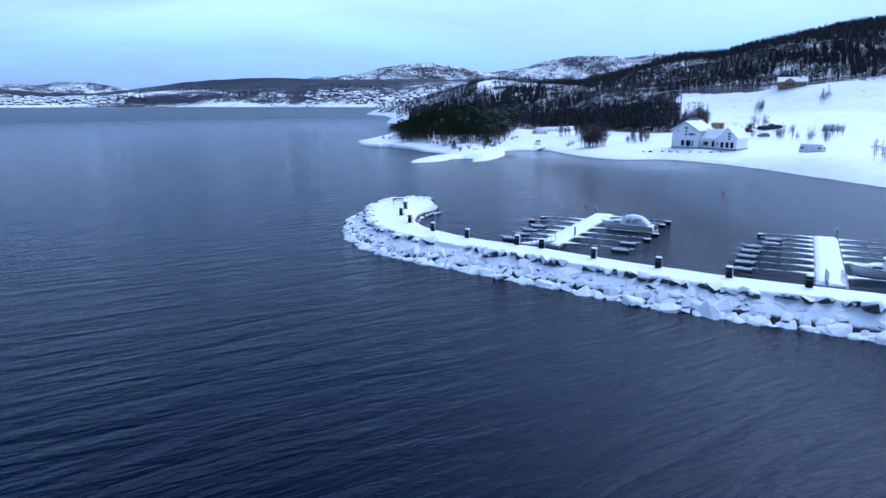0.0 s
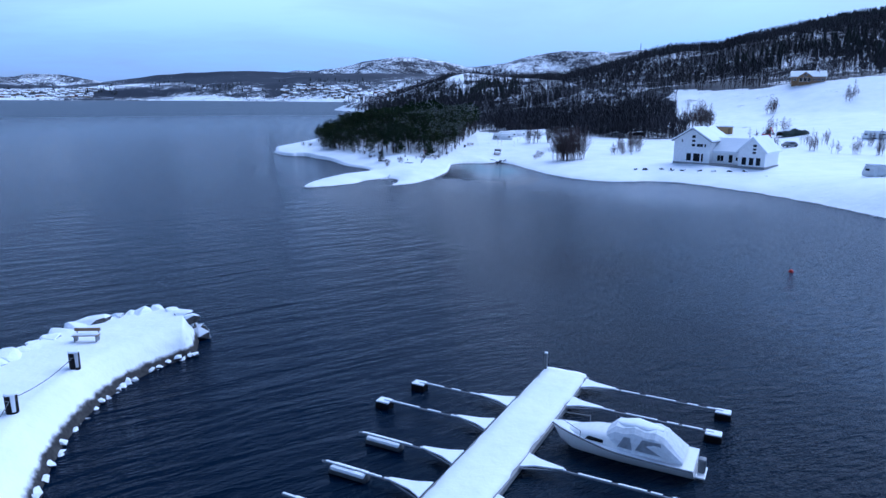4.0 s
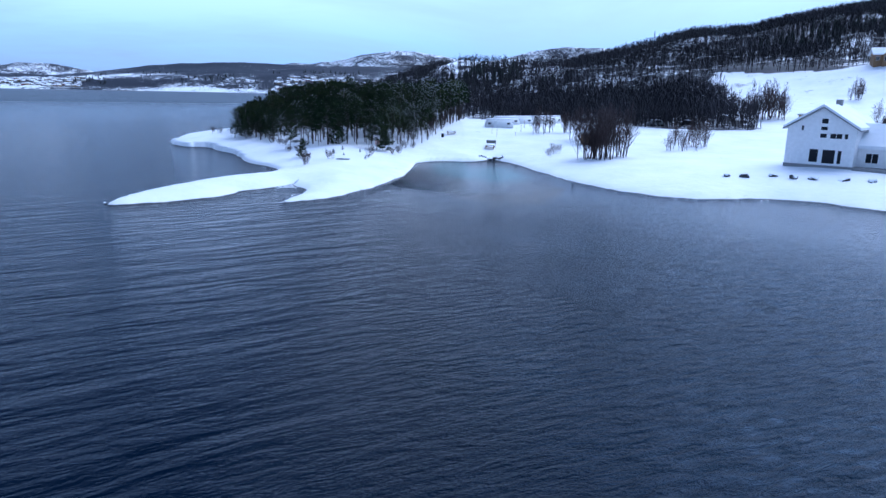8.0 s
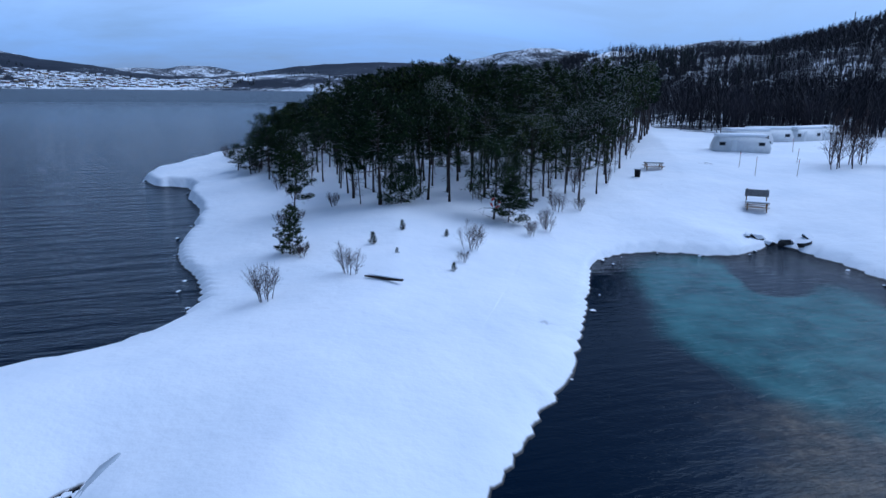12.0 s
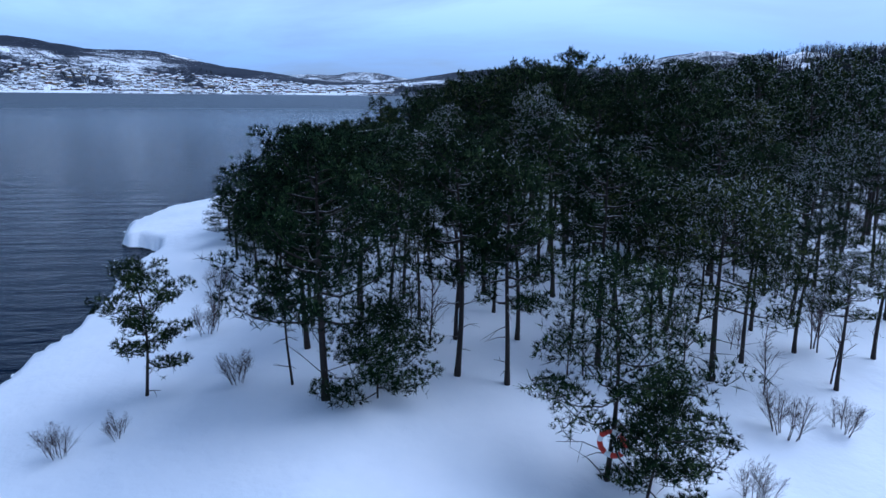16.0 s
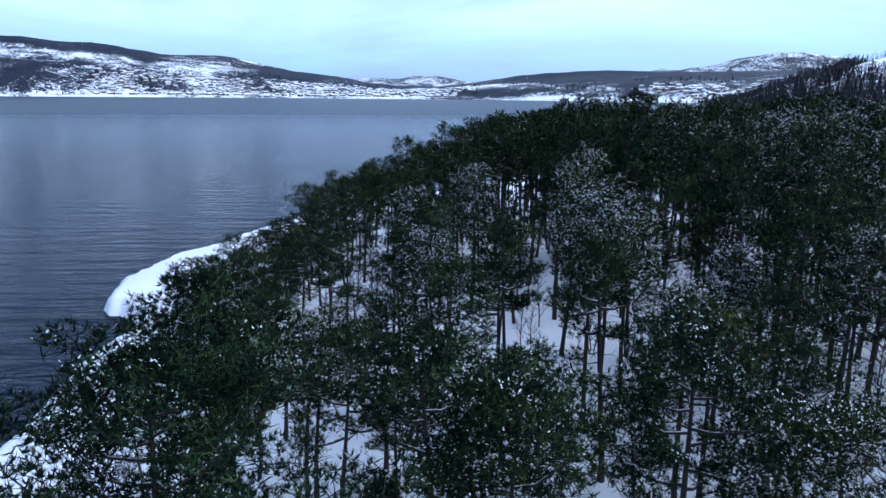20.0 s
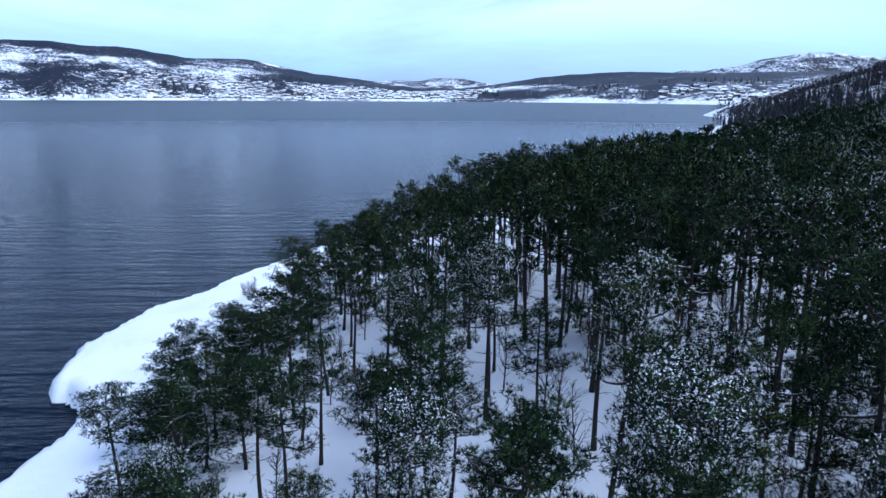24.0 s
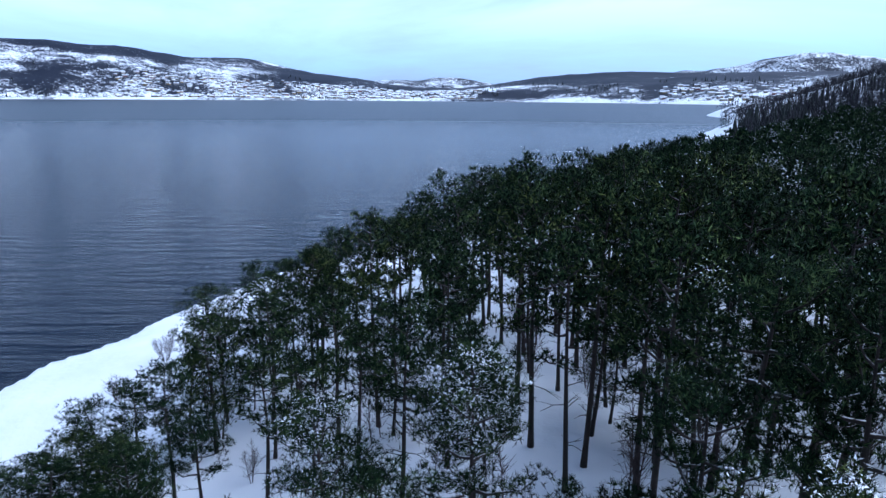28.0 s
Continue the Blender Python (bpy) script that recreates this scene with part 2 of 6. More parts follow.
def make_needles():
    m, b = shader("pine_needles", (0.03, 0.05, 0.02), 0.55)
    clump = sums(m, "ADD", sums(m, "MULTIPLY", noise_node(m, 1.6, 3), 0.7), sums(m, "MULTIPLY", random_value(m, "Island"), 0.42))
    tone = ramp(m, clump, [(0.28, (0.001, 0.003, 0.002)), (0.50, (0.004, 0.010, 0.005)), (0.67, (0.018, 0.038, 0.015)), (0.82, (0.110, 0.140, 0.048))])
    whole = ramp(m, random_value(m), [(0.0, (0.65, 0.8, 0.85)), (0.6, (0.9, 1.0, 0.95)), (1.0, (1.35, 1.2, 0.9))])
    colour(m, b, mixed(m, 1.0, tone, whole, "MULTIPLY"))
    b.inputs["Specular IOR Level"].default_value = 0.08
    b.inputs["Roughness"].default_value = 0.85
    return m


needles = make_needles()
white_paint = plain("white_timber", (0.83, 0.83, 0.83), 0.5, vary=0.06, scale=2)
black_plastic = plain("black_plastic", (0.005, 0.005, 0.006), 0.6, vary=0.3)
black_plastic.node_tree.nodes["Principled BSDF"].inputs["Specular IOR Level"].default_value = 0.15
galvanised = plain("galvanised_steel", (0.22, 0.23, 0.25), 0.5, 0.6, 0.2, 12)
float_grey = plain("float_plastic", (0.06, 0.065, 0.07), 0.5, vary=0.15)
gelcoat = plain("white_gelcoat", (0.80, 0.80, 0.79), 0.25, vary=0.05)
canvas = plain("pale_canvas", (0.68, 0.70, 0.73), 0.7, vary=0.12, scale=4, bump=0.01)
window_glass = plain("dark_window_glass", (0.012, 0.015, 0.02), 0.06, vary=0.2)
brown_timber = plain("brown_timber", (0.22, 0.13, 0.06), 0.65, vary=0.3, scale=5)
red_paint = plain("red_paint", (0.55, 0.03, 0.015), 0.45, vary=0.15)
grey_metal = plain("grey_metal", (0.16, 0.17, 0.18), 0.45, 0.3, 0.2)
rope_grey = plain("rope_grey", (0.13, 0.13, 0.13), 0.8, vary=0.3)
caravan_white = plain("caravan_shell", (0.74, 0.75, 0.75), 0.35, vary=0.06, scale=3)
foundation = plain("grey_concrete", (0.25, 0.25, 0.25), 0.8, vary=0.2, scale=5, bump=0.01)

# ---- helpers for things ----
def mesh_of(name, bm, material, smooth=False):
    me = bpy.data.meshes.new(name)
    bm.to_mesh(me)
    bm.free()
    for mat in material if isinstance(material, (list, tuple)) else [material]:
        me.materials.append(mat)
    if smooth:
        me.polygons.foreach_set("use_smooth", [True] * len(me.polygons))
    return me


def part(name, bm, material, parent=None, label="", smooth=False, m=None):
    ob = new(name, mesh_of(name, bm, material, smooth))
    ob.parent = parent
    if m is not None:
        ob.matrix_basis = m
    if label:
        ob["label"] = label
    return ob


def thing(name, m, label, category, group="", kind=""):
    ob = new(name)
    ob.matrix_basis = m
    return tagged(ob, label, category, group, kind)


def from_arrays(name, verts, faces, material, smooth=False):
    me = bpy.data.meshes.new(name)
    me.from_pydata(verts, [], faces)
    for mat in material if isinstance(material, (list, tuple)) else [material]:
        me.materials.append(mat)
    if smooth:
        me.polygons.foreach_set("use_smooth", [True] * len(me.polygons))
    return me


def box(bm, x0, x1, y0, y1, z0, z1, bevel=0.0):
    r = bmesh.ops.create_cube(bm, size=1.0, matrix=Matrix.Translation(((x0 + x1) / 2, (y0 + y1) / 2, (z0 + z1) / 2)) @ Matrix.Diagonal((x1 - x0, y1 - y0, z1 - z0, 1)))
    if bevel:
        edges = list({e for v in r["verts"] for e in v.link_edges})
        bmesh.ops.bevel(bm, geom=edges, offset=bevel, segments=2, affect="EDGES", profile=0.6)
    return bm


def rod(bm, a, b, r0, r1=None, sides=8, caps=True):
    a, b = Vector(a), Vector(b)
    turn = (b - a).to_track_quat("Z", "Y").to_matrix().to_4x4()
    bmesh.ops.create_cone(bm, cap_ends=caps, segments=sides, radius1=r0, radius2=r0 if r1 is None else r1, depth=(b - a).length, matrix=Matrix.Translation((a + b) / 2) @ turn)
    return bm


def spline(points, step):
    """Points evenly strewn along a smooth curve through those given."""
    p = np.array(points, float)
    p = np.vstack([2 * p[0] - p[1], p, 2 * p[-1] - p[-2]])
    out = []
    for i in range(1, len(p) - 2):
        n = max(2, int(np.linalg.norm(p[i + 1] - p[i]) / step))
        for u in np.arange(n) / n:
            out.append(0.5 * (2 * p[i] + (p[i + 1] - p[i - 1]) * u + (2 * p[i - 1] - 5 * p[i] + 4 * p[i + 1] - p[i + 2]) * u * u + (3 * p[i] - p[i - 1] - 3 * p[i + 1] + p[i + 2]) * u ** 3))
    out.append(p[-2])
    return np.array(out)


def fuzz(x, y, size, seed=0, octaves=4):
    """Smooth random heights between about -1 and 1, for arrays of places."""
    total, amp = np.zeros_like(x, dtype=float), 0.5
    for o in range(octaves):
        k = 2 ** o / size
        u, v = x * k + 17.3 * seed + 5.1 * o, y * k - 9.7 * seed + 3.3 * o
        iu, iv = np.floor(u), np.floor(v)
        fu, fv = u - iu, v - iv
        fu, fv = fu * fu * (3 - 2 * fu), fv * fv * (3 - 2 * fv)

        def corner(a, b):
            s = np.sin((iu + a) * 127.1 + (iv + b) * 311.7 + seed * 74.7) * 43758.5453
            return (s - np.floor(s)) * 2 - 1
        total += amp * ((corner(0, 0) * (1 - fu) + corner(1, 0) * fu) * (1 - fv) + (corner(0, 1) * (1 - fu) + corner(1, 1) * fu) * fv)
        amp *= 0.5
    return total


# ---- the land: coast lines from the far north down the west side, round the spits and the cove to the south-east ----
NORTH = [(400, 2300), (120, 1700), (-90, 1150), (-150, 960), (-158, 880), (-122, 770), (-100, 650), (-90, 540), (-84, 470), (-66, 400), (-58, 300), (-62, 230)]
WEST = [(-66.5, 184), (-65.5, 174), (-62.9, 161.5), (-60, 152), (-56.4, 145.8), (-52.6, 143.4), (-49.3, 143.2), (-45, 136.8), (-41.5, 131.5), (-37.5, 125), (-32.4, 114.3), (-26.8, 107), (-25, 101.3)]
SPIT = [(-26.6, 96.8), (-30.8, 91.5), (-33.6, 83), (-34.9, 76), (-34.6, 70), (-30.2, 71.6), (-25.6, 76.4), (-24.4, 81.2), (-22, 83.5), (-19.6, 88.2), (-18.7, 85.6), (-16.8, 83.4), (-16.8, 79), (-17.6, 73.4), (-14.4, 75.4), (-12.2, 78)]
COVE = [(-10.9, 82.2), (-9.4, 86), (-8.3, 90.3), (-6.8, 97), (-5.1, 108.4), (-5.0, 118.6), (-1.3, 122.4), (5.3, 123), (9, 128), (11.8, 120.6), (14.4, 110), (17.4, 99), (21, 90.5), (25, 84.6)]
EAST = [(31, 81.3), (38.3, 82.6), (44.6, 80), (49.4, 73), (55, 62), (59.4, 48), (63, 32), (66.5, 15), (74, -10), (90, -60), (130, -140), (220, -260), (420, -420)]
BACK = [(2500, -600), (3500, 800), (3200, 2600), (1500, 2900)]
coast = spline(NORTH + WEST + SPIT + COVE + EAST, 2.0)
coast = np.vstack([coast, np.array(BACK, float)])
# short uneven steps along the shore
_n = np.stack([fuzz(coast[:, 0], coast[:, 1], 5, 3), fuzz(coast[:, 0], coast[:, 1], 5, 4)], -1)
coast[:-4] += _n[:-4] * 0.55


def coast_distance(x, y):
    """Metres inland (positive) or out to sea (negative) from the near coast."""
    x, y = np.asarray(x, float).ravel(), np.asarray(y, float).ravel()
    best, inside = np.full(x.shape, 1e9), np.zeros(x.shape, bool)
    a, b = coast, np.roll(coast, -1, 0)
    if len(x) < 4:
        found = []
        d_ = b - a
        for px, py in zip(x, y):
            u = np.clip(((px - a[:, 0]) * d_[:, 0] + (py - a[:, 1]) * d_[:, 1]) / ((d_ ** 2).sum(1) + 1e-12), 0, 1)
            gap = np.sqrt(((px - a[:, 0] - u * d_[:, 0]) ** 2 + (py - a[:, 1] - u * d_[:, 1]) ** 2).min())
            cross = ((a[:, 1] > py) != (b[:, 1] > py)) & (px < a[:, 0] + (py - a[:, 1]) * d_[:, 0] / np.where(d_[:, 1] == 0, 1, d_[:, 1]))
            found.append(gap if cross.sum() % 2 else -gap)
        return np.array(found)
    for (ax, ay), (bx, by) in zip(a, b):
        dx, dy = bx - ax, by - ay
        u = np.clip(((x - ax) * dx + (y - ay) * dy) / (dx * dx + dy * dy + 1e-12), 0, 1)
        best = np.minimum(best, (x - ax - u * dx) ** 2 + (y - ay - u * dy) ** 2)
        if ay != by:
            cross = (ay > y) != (by > y)
            inside ^= cross & (x < ax + (y - ay) * dx / dy)
    d = np.sqrt(best)
    return np.where(inside, d, -d)


def soft_low(a, b, k):
    m = np.minimum(a, b)
    return m - np.log(np.exp(-(a - m) * k) + np.exp(-(b - m) * k)) / k


def height(x, y, d=None):
    """The ground above the sea."""
    x, y = np.asarray(x, float), np.asarray(y, float)
    d = coast_distance(x, y).reshape(x.shape) if d is None else d
    # the near land
    d = d + np.where(np.abs(d) < 4, (0.30 + 0.35 * (y > 125)) * fuzz(x, y, 2.4, 91) + (0.35 + 0.7 * (y > 125)) * fuzz(x, y, 7, 93), 0)
    beach = np.where(d < 0, np.maximum(d * 0.45, -4), np.minimum(d * 1.3, 0.32) + 2.2 * (1 - np.exp(-np.maximum(d - 0.3, 0) / 11)))
    knoll = 1.5 * np.exp(-((x + 28) ** 2 + (y - 155) ** 2) / 900) + 0.5 * np.exp(-((x + 19) ** 2 + (y - 117) ** 2) / 60)
    u = 0.8 * (x - 60) + 0.6 * (y - 110)
    bearing = np.degrees(np.arctan2(x, np.maximum(y, 1)))
    clearing = 2.3 * np.clip((y - 128) / 38, 0, 1) * np.clip((x + 8) / 12, 0, 1)
    east_lift = 2.6 * np.exp(-(((x - 76) / 16) ** 2 + ((y - 44) / 24) ** 2)) + 0.7 * np.exp(-(((x - 58) / 16) ** 2 + ((y - 96) / 12) ** 2))
    cap = np.interp(bearing, [-12, -6, -3, 0.8, 5, 10, 16, 19, 23, 27, 29, 35, 45, 70], [6, 14, 27, 42, 36, 32, 44, 56, 57, 74, 88, 102, 114, 115])
    slope = np.interp(u, [0, 60, 117, 155, 300, 1000], [0, 2.8, 10, 21.5, 51, 170])
    hill = soft_low(slope, cap, 0.12) + np.minimum(np.maximum(u, 0) / 200, 1) * 7 * fuzz(x, y, 90, 5)
    hill = np.minimum(np.maximum(hill, 0), np.maximum(d, 0) * 0.35)
    bumps = 0.18 * fuzz(x, y, 9, 1) * np.clip(d / 6, 0, 1)
    near = beach + np.where(d > 0, knoll + np.maximum(hill, clearing * np.clip(d / 12, 0, 1)) + east_lift * np.clip(d / 6, 0, 1) + bumps, 0)
    # the far side of the sound
    r, left = np.hypot(x + 10, y - 100), -np.degrees(np.arctan2(x + 10, y - 100))
    shore = np.interp(left, [-20, 0, 8, 14, 25, 40, 60, 90, 120], [1900, 2000, 2150, 2350, 2700, 2900, 2800, 2500, 2300]) + 60 * fuzz(left * 30, r * 0, 60, 8)
    into = r - shore
    top = np.interp(left, [-6, 0, 6, 12, 18.7, 23.3, 27, 29.4, 33, 36, 38, 41.6, 46.5, 51, 55.6, 58.5, 62, 64, 80, 110], [92, 97, 103, 108, 120, 107, 76, 54, 44, 62, 92, 114, 176, 192, 238, 232, 240, 246, 250, 240])
    far = -6 + np.clip(into / 25, 0, 1) * 10 + np.clip(into / 300, 0, 1) * 14 + top * np.clip((into - 120) / 900, 0, 1) ** 0.85 + np.clip(into / 500, 0, 1) * (24 * fuzz(x, y, 420, 11, 5))
    # snow mountains behind the hills
    peaks = np.interp(left, [-40, -20, -12.6, -7, -2, 0.8, 3.6, 8, 12, 16, 24, 29, 32, 36, 40, 60], [260, 300, 318, 280, 220, 240, 274, 232, 168, 100, 80, 115, 132, 118, 80, 60])
    range_ = peaks * np.clip((r - 3950) / 650, 0, 1) ** 0.9 + 45 * fuzz(x, y, 300, 15, 5) * np.clip((r - 4000) / 400, 0, 1)
    far = np.where(r > 3950, np.maximum(far * np.clip(1 - (r - 3950) / 900, 0.2, 1), range_), far)
    return np.where((into > 0) & (d < 0), far, near), into


def on_ground(x, y):
    return float(height(np.array([x]), np.array([y]))[0][0])


def wooded(x, y, d):
    """Birch woods: everywhere uphill but for the open field above the white house."""
    u, v = 0.8 * (x - 60) + 0.6 * (y - 110), -0.6 * (x - 60) + 0.8 * (y - 110)
    field_left = -20 + 0.306 * (y + 131)
    field = (x > field_left + 12 * fuzz(x, y, 28, 51) + 9 * fuzz(x, y, 9, 54)) & (u < 150 + 0.3 * np.maximum(60 - v, -100) * (v < 60) - 0.1 * np.maximum(v - 60, 0) + 7 * fuzz(x, y, 40, 52))
    low = (y < np.where((x > 0) & (x < 40), 194, 170) + 20 * fuzz(x, y, 24, 53)) & (u < 122)
    line = (np.abs(x - 3 - 0.02 * (y - 600)) < 7) & (y > 480) & (y < 700)
    east = np.interp(y, [118, 196, 240, 330, 331], [0, 7, 5, -11, -200])
    bare_ = (fuzz(x, y, 22, 55, 3) > 0.0) & (y > 400) & (x < 80)
    return (d > 7) & ~field & ~low & ~line & ~bare_ & (x > east)


def ground_sheet():
    """One sheet from the cove out to the hills, finer where the camera comes near."""
    radii = [0.0]
    while radii[-1] < 4800:
        r = radii[-1]
        radii.append(r + max(0.9, min(0.0095 * r, 26)))
    ahead = np.radians(np.concatenate([np.arange(-56, 76, 0.29), np.arange(78, 302, 3.0)]))
    rr, aa = np.meshgrid(np.array(radii[1:]), ahead, indexing="ij")
    x, y = -10 - rr * np.sin(aa), 100 + rr * np.cos(aa)
    d = coast_distance(x, y).reshape(x.shape)
    z, into = height(x, y, d)
    n, k = rr.shape
    verts = np.stack([x.ravel(), y.ravel(), z.ravel()], -1)
    i, j = np.meshgrid(np.arange(n - 1), np.arange(k), indexing="ij")
    j2 = (j + 1) % k
    faces = np.stack([i * k + j, i * k + j2, (i + 1) * k + j2, (i + 1) * k + j], -1).reshape(-1, 4)
    faces = np.vstack([faces, [[n * k, (j + 1) % k, j, n * k] for j in range(k)]])
    verts = np.vstack([verts, [[-10, 100, on_ground(-10, 100)]]])
    z = np.append(z.ravel(), verts[-1][2])
    wet = (z.ravel()[faces] < -1.5).all(1)
    faces = [f[:3] if f[0] == f[3] else f for f in faces[~wet].tolist()]
    me = from_arrays("ground", verts.tolist(), faces, ground_mat, True)
    # how thickly heath, scrub and far woods cover the snow
    left = np.degrees(aa)
    high = np.clip(into / 1000, 0, 1)
    woods = np.where(into < 140, 0.19, 0.33 + 0.10 * high) + 0.34 * fuzz(x, y, 380, 21) + 0.12 * fuzz(left * 8, into / 6, 18, 23) - 0.16 * np.exp(-((into - 620 - 60 * fuzz(x, y, 200, 29)) / 130) ** 2) * (left > 44)
    woods += 0.05 * np.clip((into - 500) / 400, 0, 1) + 0.02 * np.clip((31 - left) / 4, 0, 1) * (into > 60)
    woods = np.where(np.abs(left - 27.2 - (into - 400) / 900) < 0.26, woods * ((into > 820) | (into < 280)), woods)
    woods = np.where(rr > 3950, 0.30 + 0.16 * fuzz(x, y, 160, 25), woods)
    woods = np.where((into > 0) & (d < 0), woods, np.where(wooded(x, y, d) & (rr > 60), 0.30 + 0.12 * fuzz(x, y, 35, 27), 0))
    woods = np.append(woods.ravel(), 0)
    a = me.attributes.new("scrub", "FLOAT", "POINT")
    a.data.foreach_set("value", woods.ravel().astype(np.float32))
    return tagged(new("ground", me), "deep snow over shore, fields and wooded hills", "ground", kind="structure")


ground = ground_sheet()


def sea():
    radii = [0.0, 3.0]
    while radii[-1] < 4700:
        radii.append(radii[-1] + max(3, 0.03 * radii[-1]))
    ang = np.radians(np.arange(0, 360, 1.5))
    rr, aa = np.meshgrid(np.array(radii[1:]), ang, indexing="ij")
    x, y = -10 - rr * np.sin(aa), 100 + rr * np.cos(aa)
    n, k = rr.shape
    i, j = np.meshgrid(np.arange(n - 1), np.arange(k), indexing="ij")
    j2 = (j + 1) % k
    faces = np.stack([i * k + j, i * k + j2, (i + 1) * k + j2, (i + 1) * k + j], -1).reshape(-1, 4).tolist()
    faces.append(list(range(k))[::-1])
    me = from_arrays("water", np.stack([x.ravel(), y.ravel(), 0 * x.ravel()], -1).tolist(), faces, water_mat, True)
    shallow = 1.3 * np.exp(-(((x - 5 + 0.2 * (y - 108)) / 6.5) ** 2 + ((y - 108) / 13) ** 2))
    shallow = shallow - 1.3 * np.exp(-(((x - 5.6 - 0.1 * (y - 116)) / 1.6) ** 2 + ((y - 117) / 5.5) ** 2))
    sandy = 1.5 * np.exp(-(((x - 7) / 8) ** 2 + ((y - 88) / 14) ** 2))
    lee = 1 - 0.93 * np.minimum(1, 1.5 * np.exp(-(((x - 4) / 22) ** 2 + ((y - 102) / 27) ** 2)) + 0.9 * np.exp(-(((x - 38) / 16) ** 2 + ((y - 66) / 22) ** 2)))
    gust = 0.28 + 2.4 * np.clip((x + 12 + 0.05 * (y - 100)) / 22, 0, 1) * np.clip((300 - rr) / 200, 0.15, 1)
    # the mask before open_water marks the eastern water with painted sky glare
    for name, v in (("shallow", shallow), ("wind", lee), ("gust", gust), ("sandy", sandy), ("east_lift", np.clip((x + 5 + 0.06 * (y - 20)) / 34, 0, 1) * np.clip((118 - y) / 30, 0, 1) * (0.7 + 0.3 * np.clip((y + 40) / 40, 0, 1))), ("open_water", 0.20 * np.clip((rr - 120) / 450, 0, 1))):
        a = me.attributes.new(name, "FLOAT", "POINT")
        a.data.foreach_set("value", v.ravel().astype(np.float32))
    return tagged(new("water", me), "dark blue rippled sea of the sound", "water", kind="structure")


sea()


# ---- the breakwater ----
INNER = [(66, -99), (15, -72.4), (5.6, -67.2), (0.3, -63.6), (-5, -59.5), (-9.5, -55.5), (-13.2, -52.8), (-16.5, -50.6), (-19.7, -47.4), (-22.4, -43.9), (-24.6, -39.5), (-26, -35), (-26.5, -31), (-26.2, -27.5), (-25.2, -24.4), (-23.8, -22.2)]
OUTER = [(60, -109), (8.3, -80.3), (0, -75.8), (-5, -72.5), (-10, -68.5), (-15, -64.6), (-20, -60.6), (-27, -55.3), (-32, -49.6), (-34.8, -44.5), (-36.6, -38), (-37.3, -31), (-36.7, -23.5), (-34.2, -17.0), (-29.2, -15.0), (-25.0, -17.8)]
PROFILE_V = [0, 0.05, 0.13, 0.22, 0.45, 0.62, 0.69, 0.715, 0.80, 0.90, 1.0]
PROFILE_Z = [-0.6, 0.35, 1.35, 1.8, 1.9, 1.95, 2.05, 1.6, 1.2, 0.5, -0.6]


def rails(steps):
    a, b = spline(INNER, 0.5), spline(OUTER, 0.5)
    u = np.linspace(0, 1, steps)

    def even(p, q):
        # stations keyed to the pairs of points
        k = np.linspace(0, 1, len(q))
        sp = spline([(*pt, kk) for pt, kk in zip(q, k)], 0.5)
        return np.stack([np.interp(u, sp[:, 2], sp[:, 0]), np.interp(u, sp[:, 2], sp[:, 1])], -1)
    return even(a, INNER), even(b, OUTER)


def wall_z(v, width):
    return np.interp(v, PROFILE_V, PROFILE_Z) * np.clip(width / 7, 0.6, 1)


def breakwater_body():
    a, b = rails(460)
    v = np.concatenate([np.linspace(0, 0.25, 10), np.linspace(0.28, 0.62, 12), np.linspace(0.65, 1, 22)])
    p = a[:, None] + (b - a)[:, None] * v[None, :, None]
    w = np.linalg.norm(b - a, axis=1)
    z = wall_z(v[None], w[:, None]) * np.ones((len(a), 1))
    rough = 0.06 + 0.9 * np.clip((v - 0.6) / 0.1, 0, 1) + 0.5 * np.clip((0.15 - v) / 0.1, 0, 1)
    z = z + rough[None] * 0.22 * fuzz(p[..., 0], p[..., 1], 1.7, 31) + 0.05 * fuzz(p[..., 0], p[..., 1], 4, 33)
    end = np.clip((len(a) - 1 - np.arange(len(a))) / 14, 0, 1)[:, None] ** 0.5
    z = -0.8 + (z + 0.8) * end
    n, k = z.shape
    verts = np.stack([p[..., 0].ravel(), p[..., 1].ravel(), z.ravel()], -1).tolist()
    i, j = np.meshgrid(np.arange(n - 1), np.arange(k - 1), indexing="ij")
    faces = np.stack([i * k + j, i * k + j + 1, (i + 1) * k + j + 1, (i + 1) * k + j], -1).reshape(-1, 4)
    return from_arrays("snow_cover", verts, faces[:, ::-1].tolist() if np.cross(*(p[1, 0] - p[0, 0], p[0, 5] - p[0, 0])) < 0 else faces.tolist(), snow_core, True)


def boulder_mesh(seed, flat=0.75):
    """A blasted block: a hull of scattered points with softened corners, sunk in snow."""
    rng = random.Random(seed)
    bm = bmesh.new()
    for _ in range(15):
        d = Vector((rng.gauss(0, 1), rng.gauss(0, 1), rng.gauss(0, 1))).normalized()
        d = Vector(max(-0.72, min(0.72, c)) / 0.80 for c in d)
        bm.verts.new((d.x, d.y, d.z * flat))
    hull = bmesh.ops.convex_hull(bm, input=bm.verts[:])
    bmesh.ops.delete(bm, geom=list({g for g in hull["geom_interior"] + hull["geom_unused"] if isinstance(g, bmesh.types.BMVert)}), context="VERTS")
    bmesh.ops.bevel(bm, geom=bm.edges[:], offset=0.10, segments=1, affect="EDGES", clamp_overlap=True)
    bmesh.ops.recalc_face_normals(bm, faces=bm.faces[:])
    return mesh_of("boulder", bm, boulder)


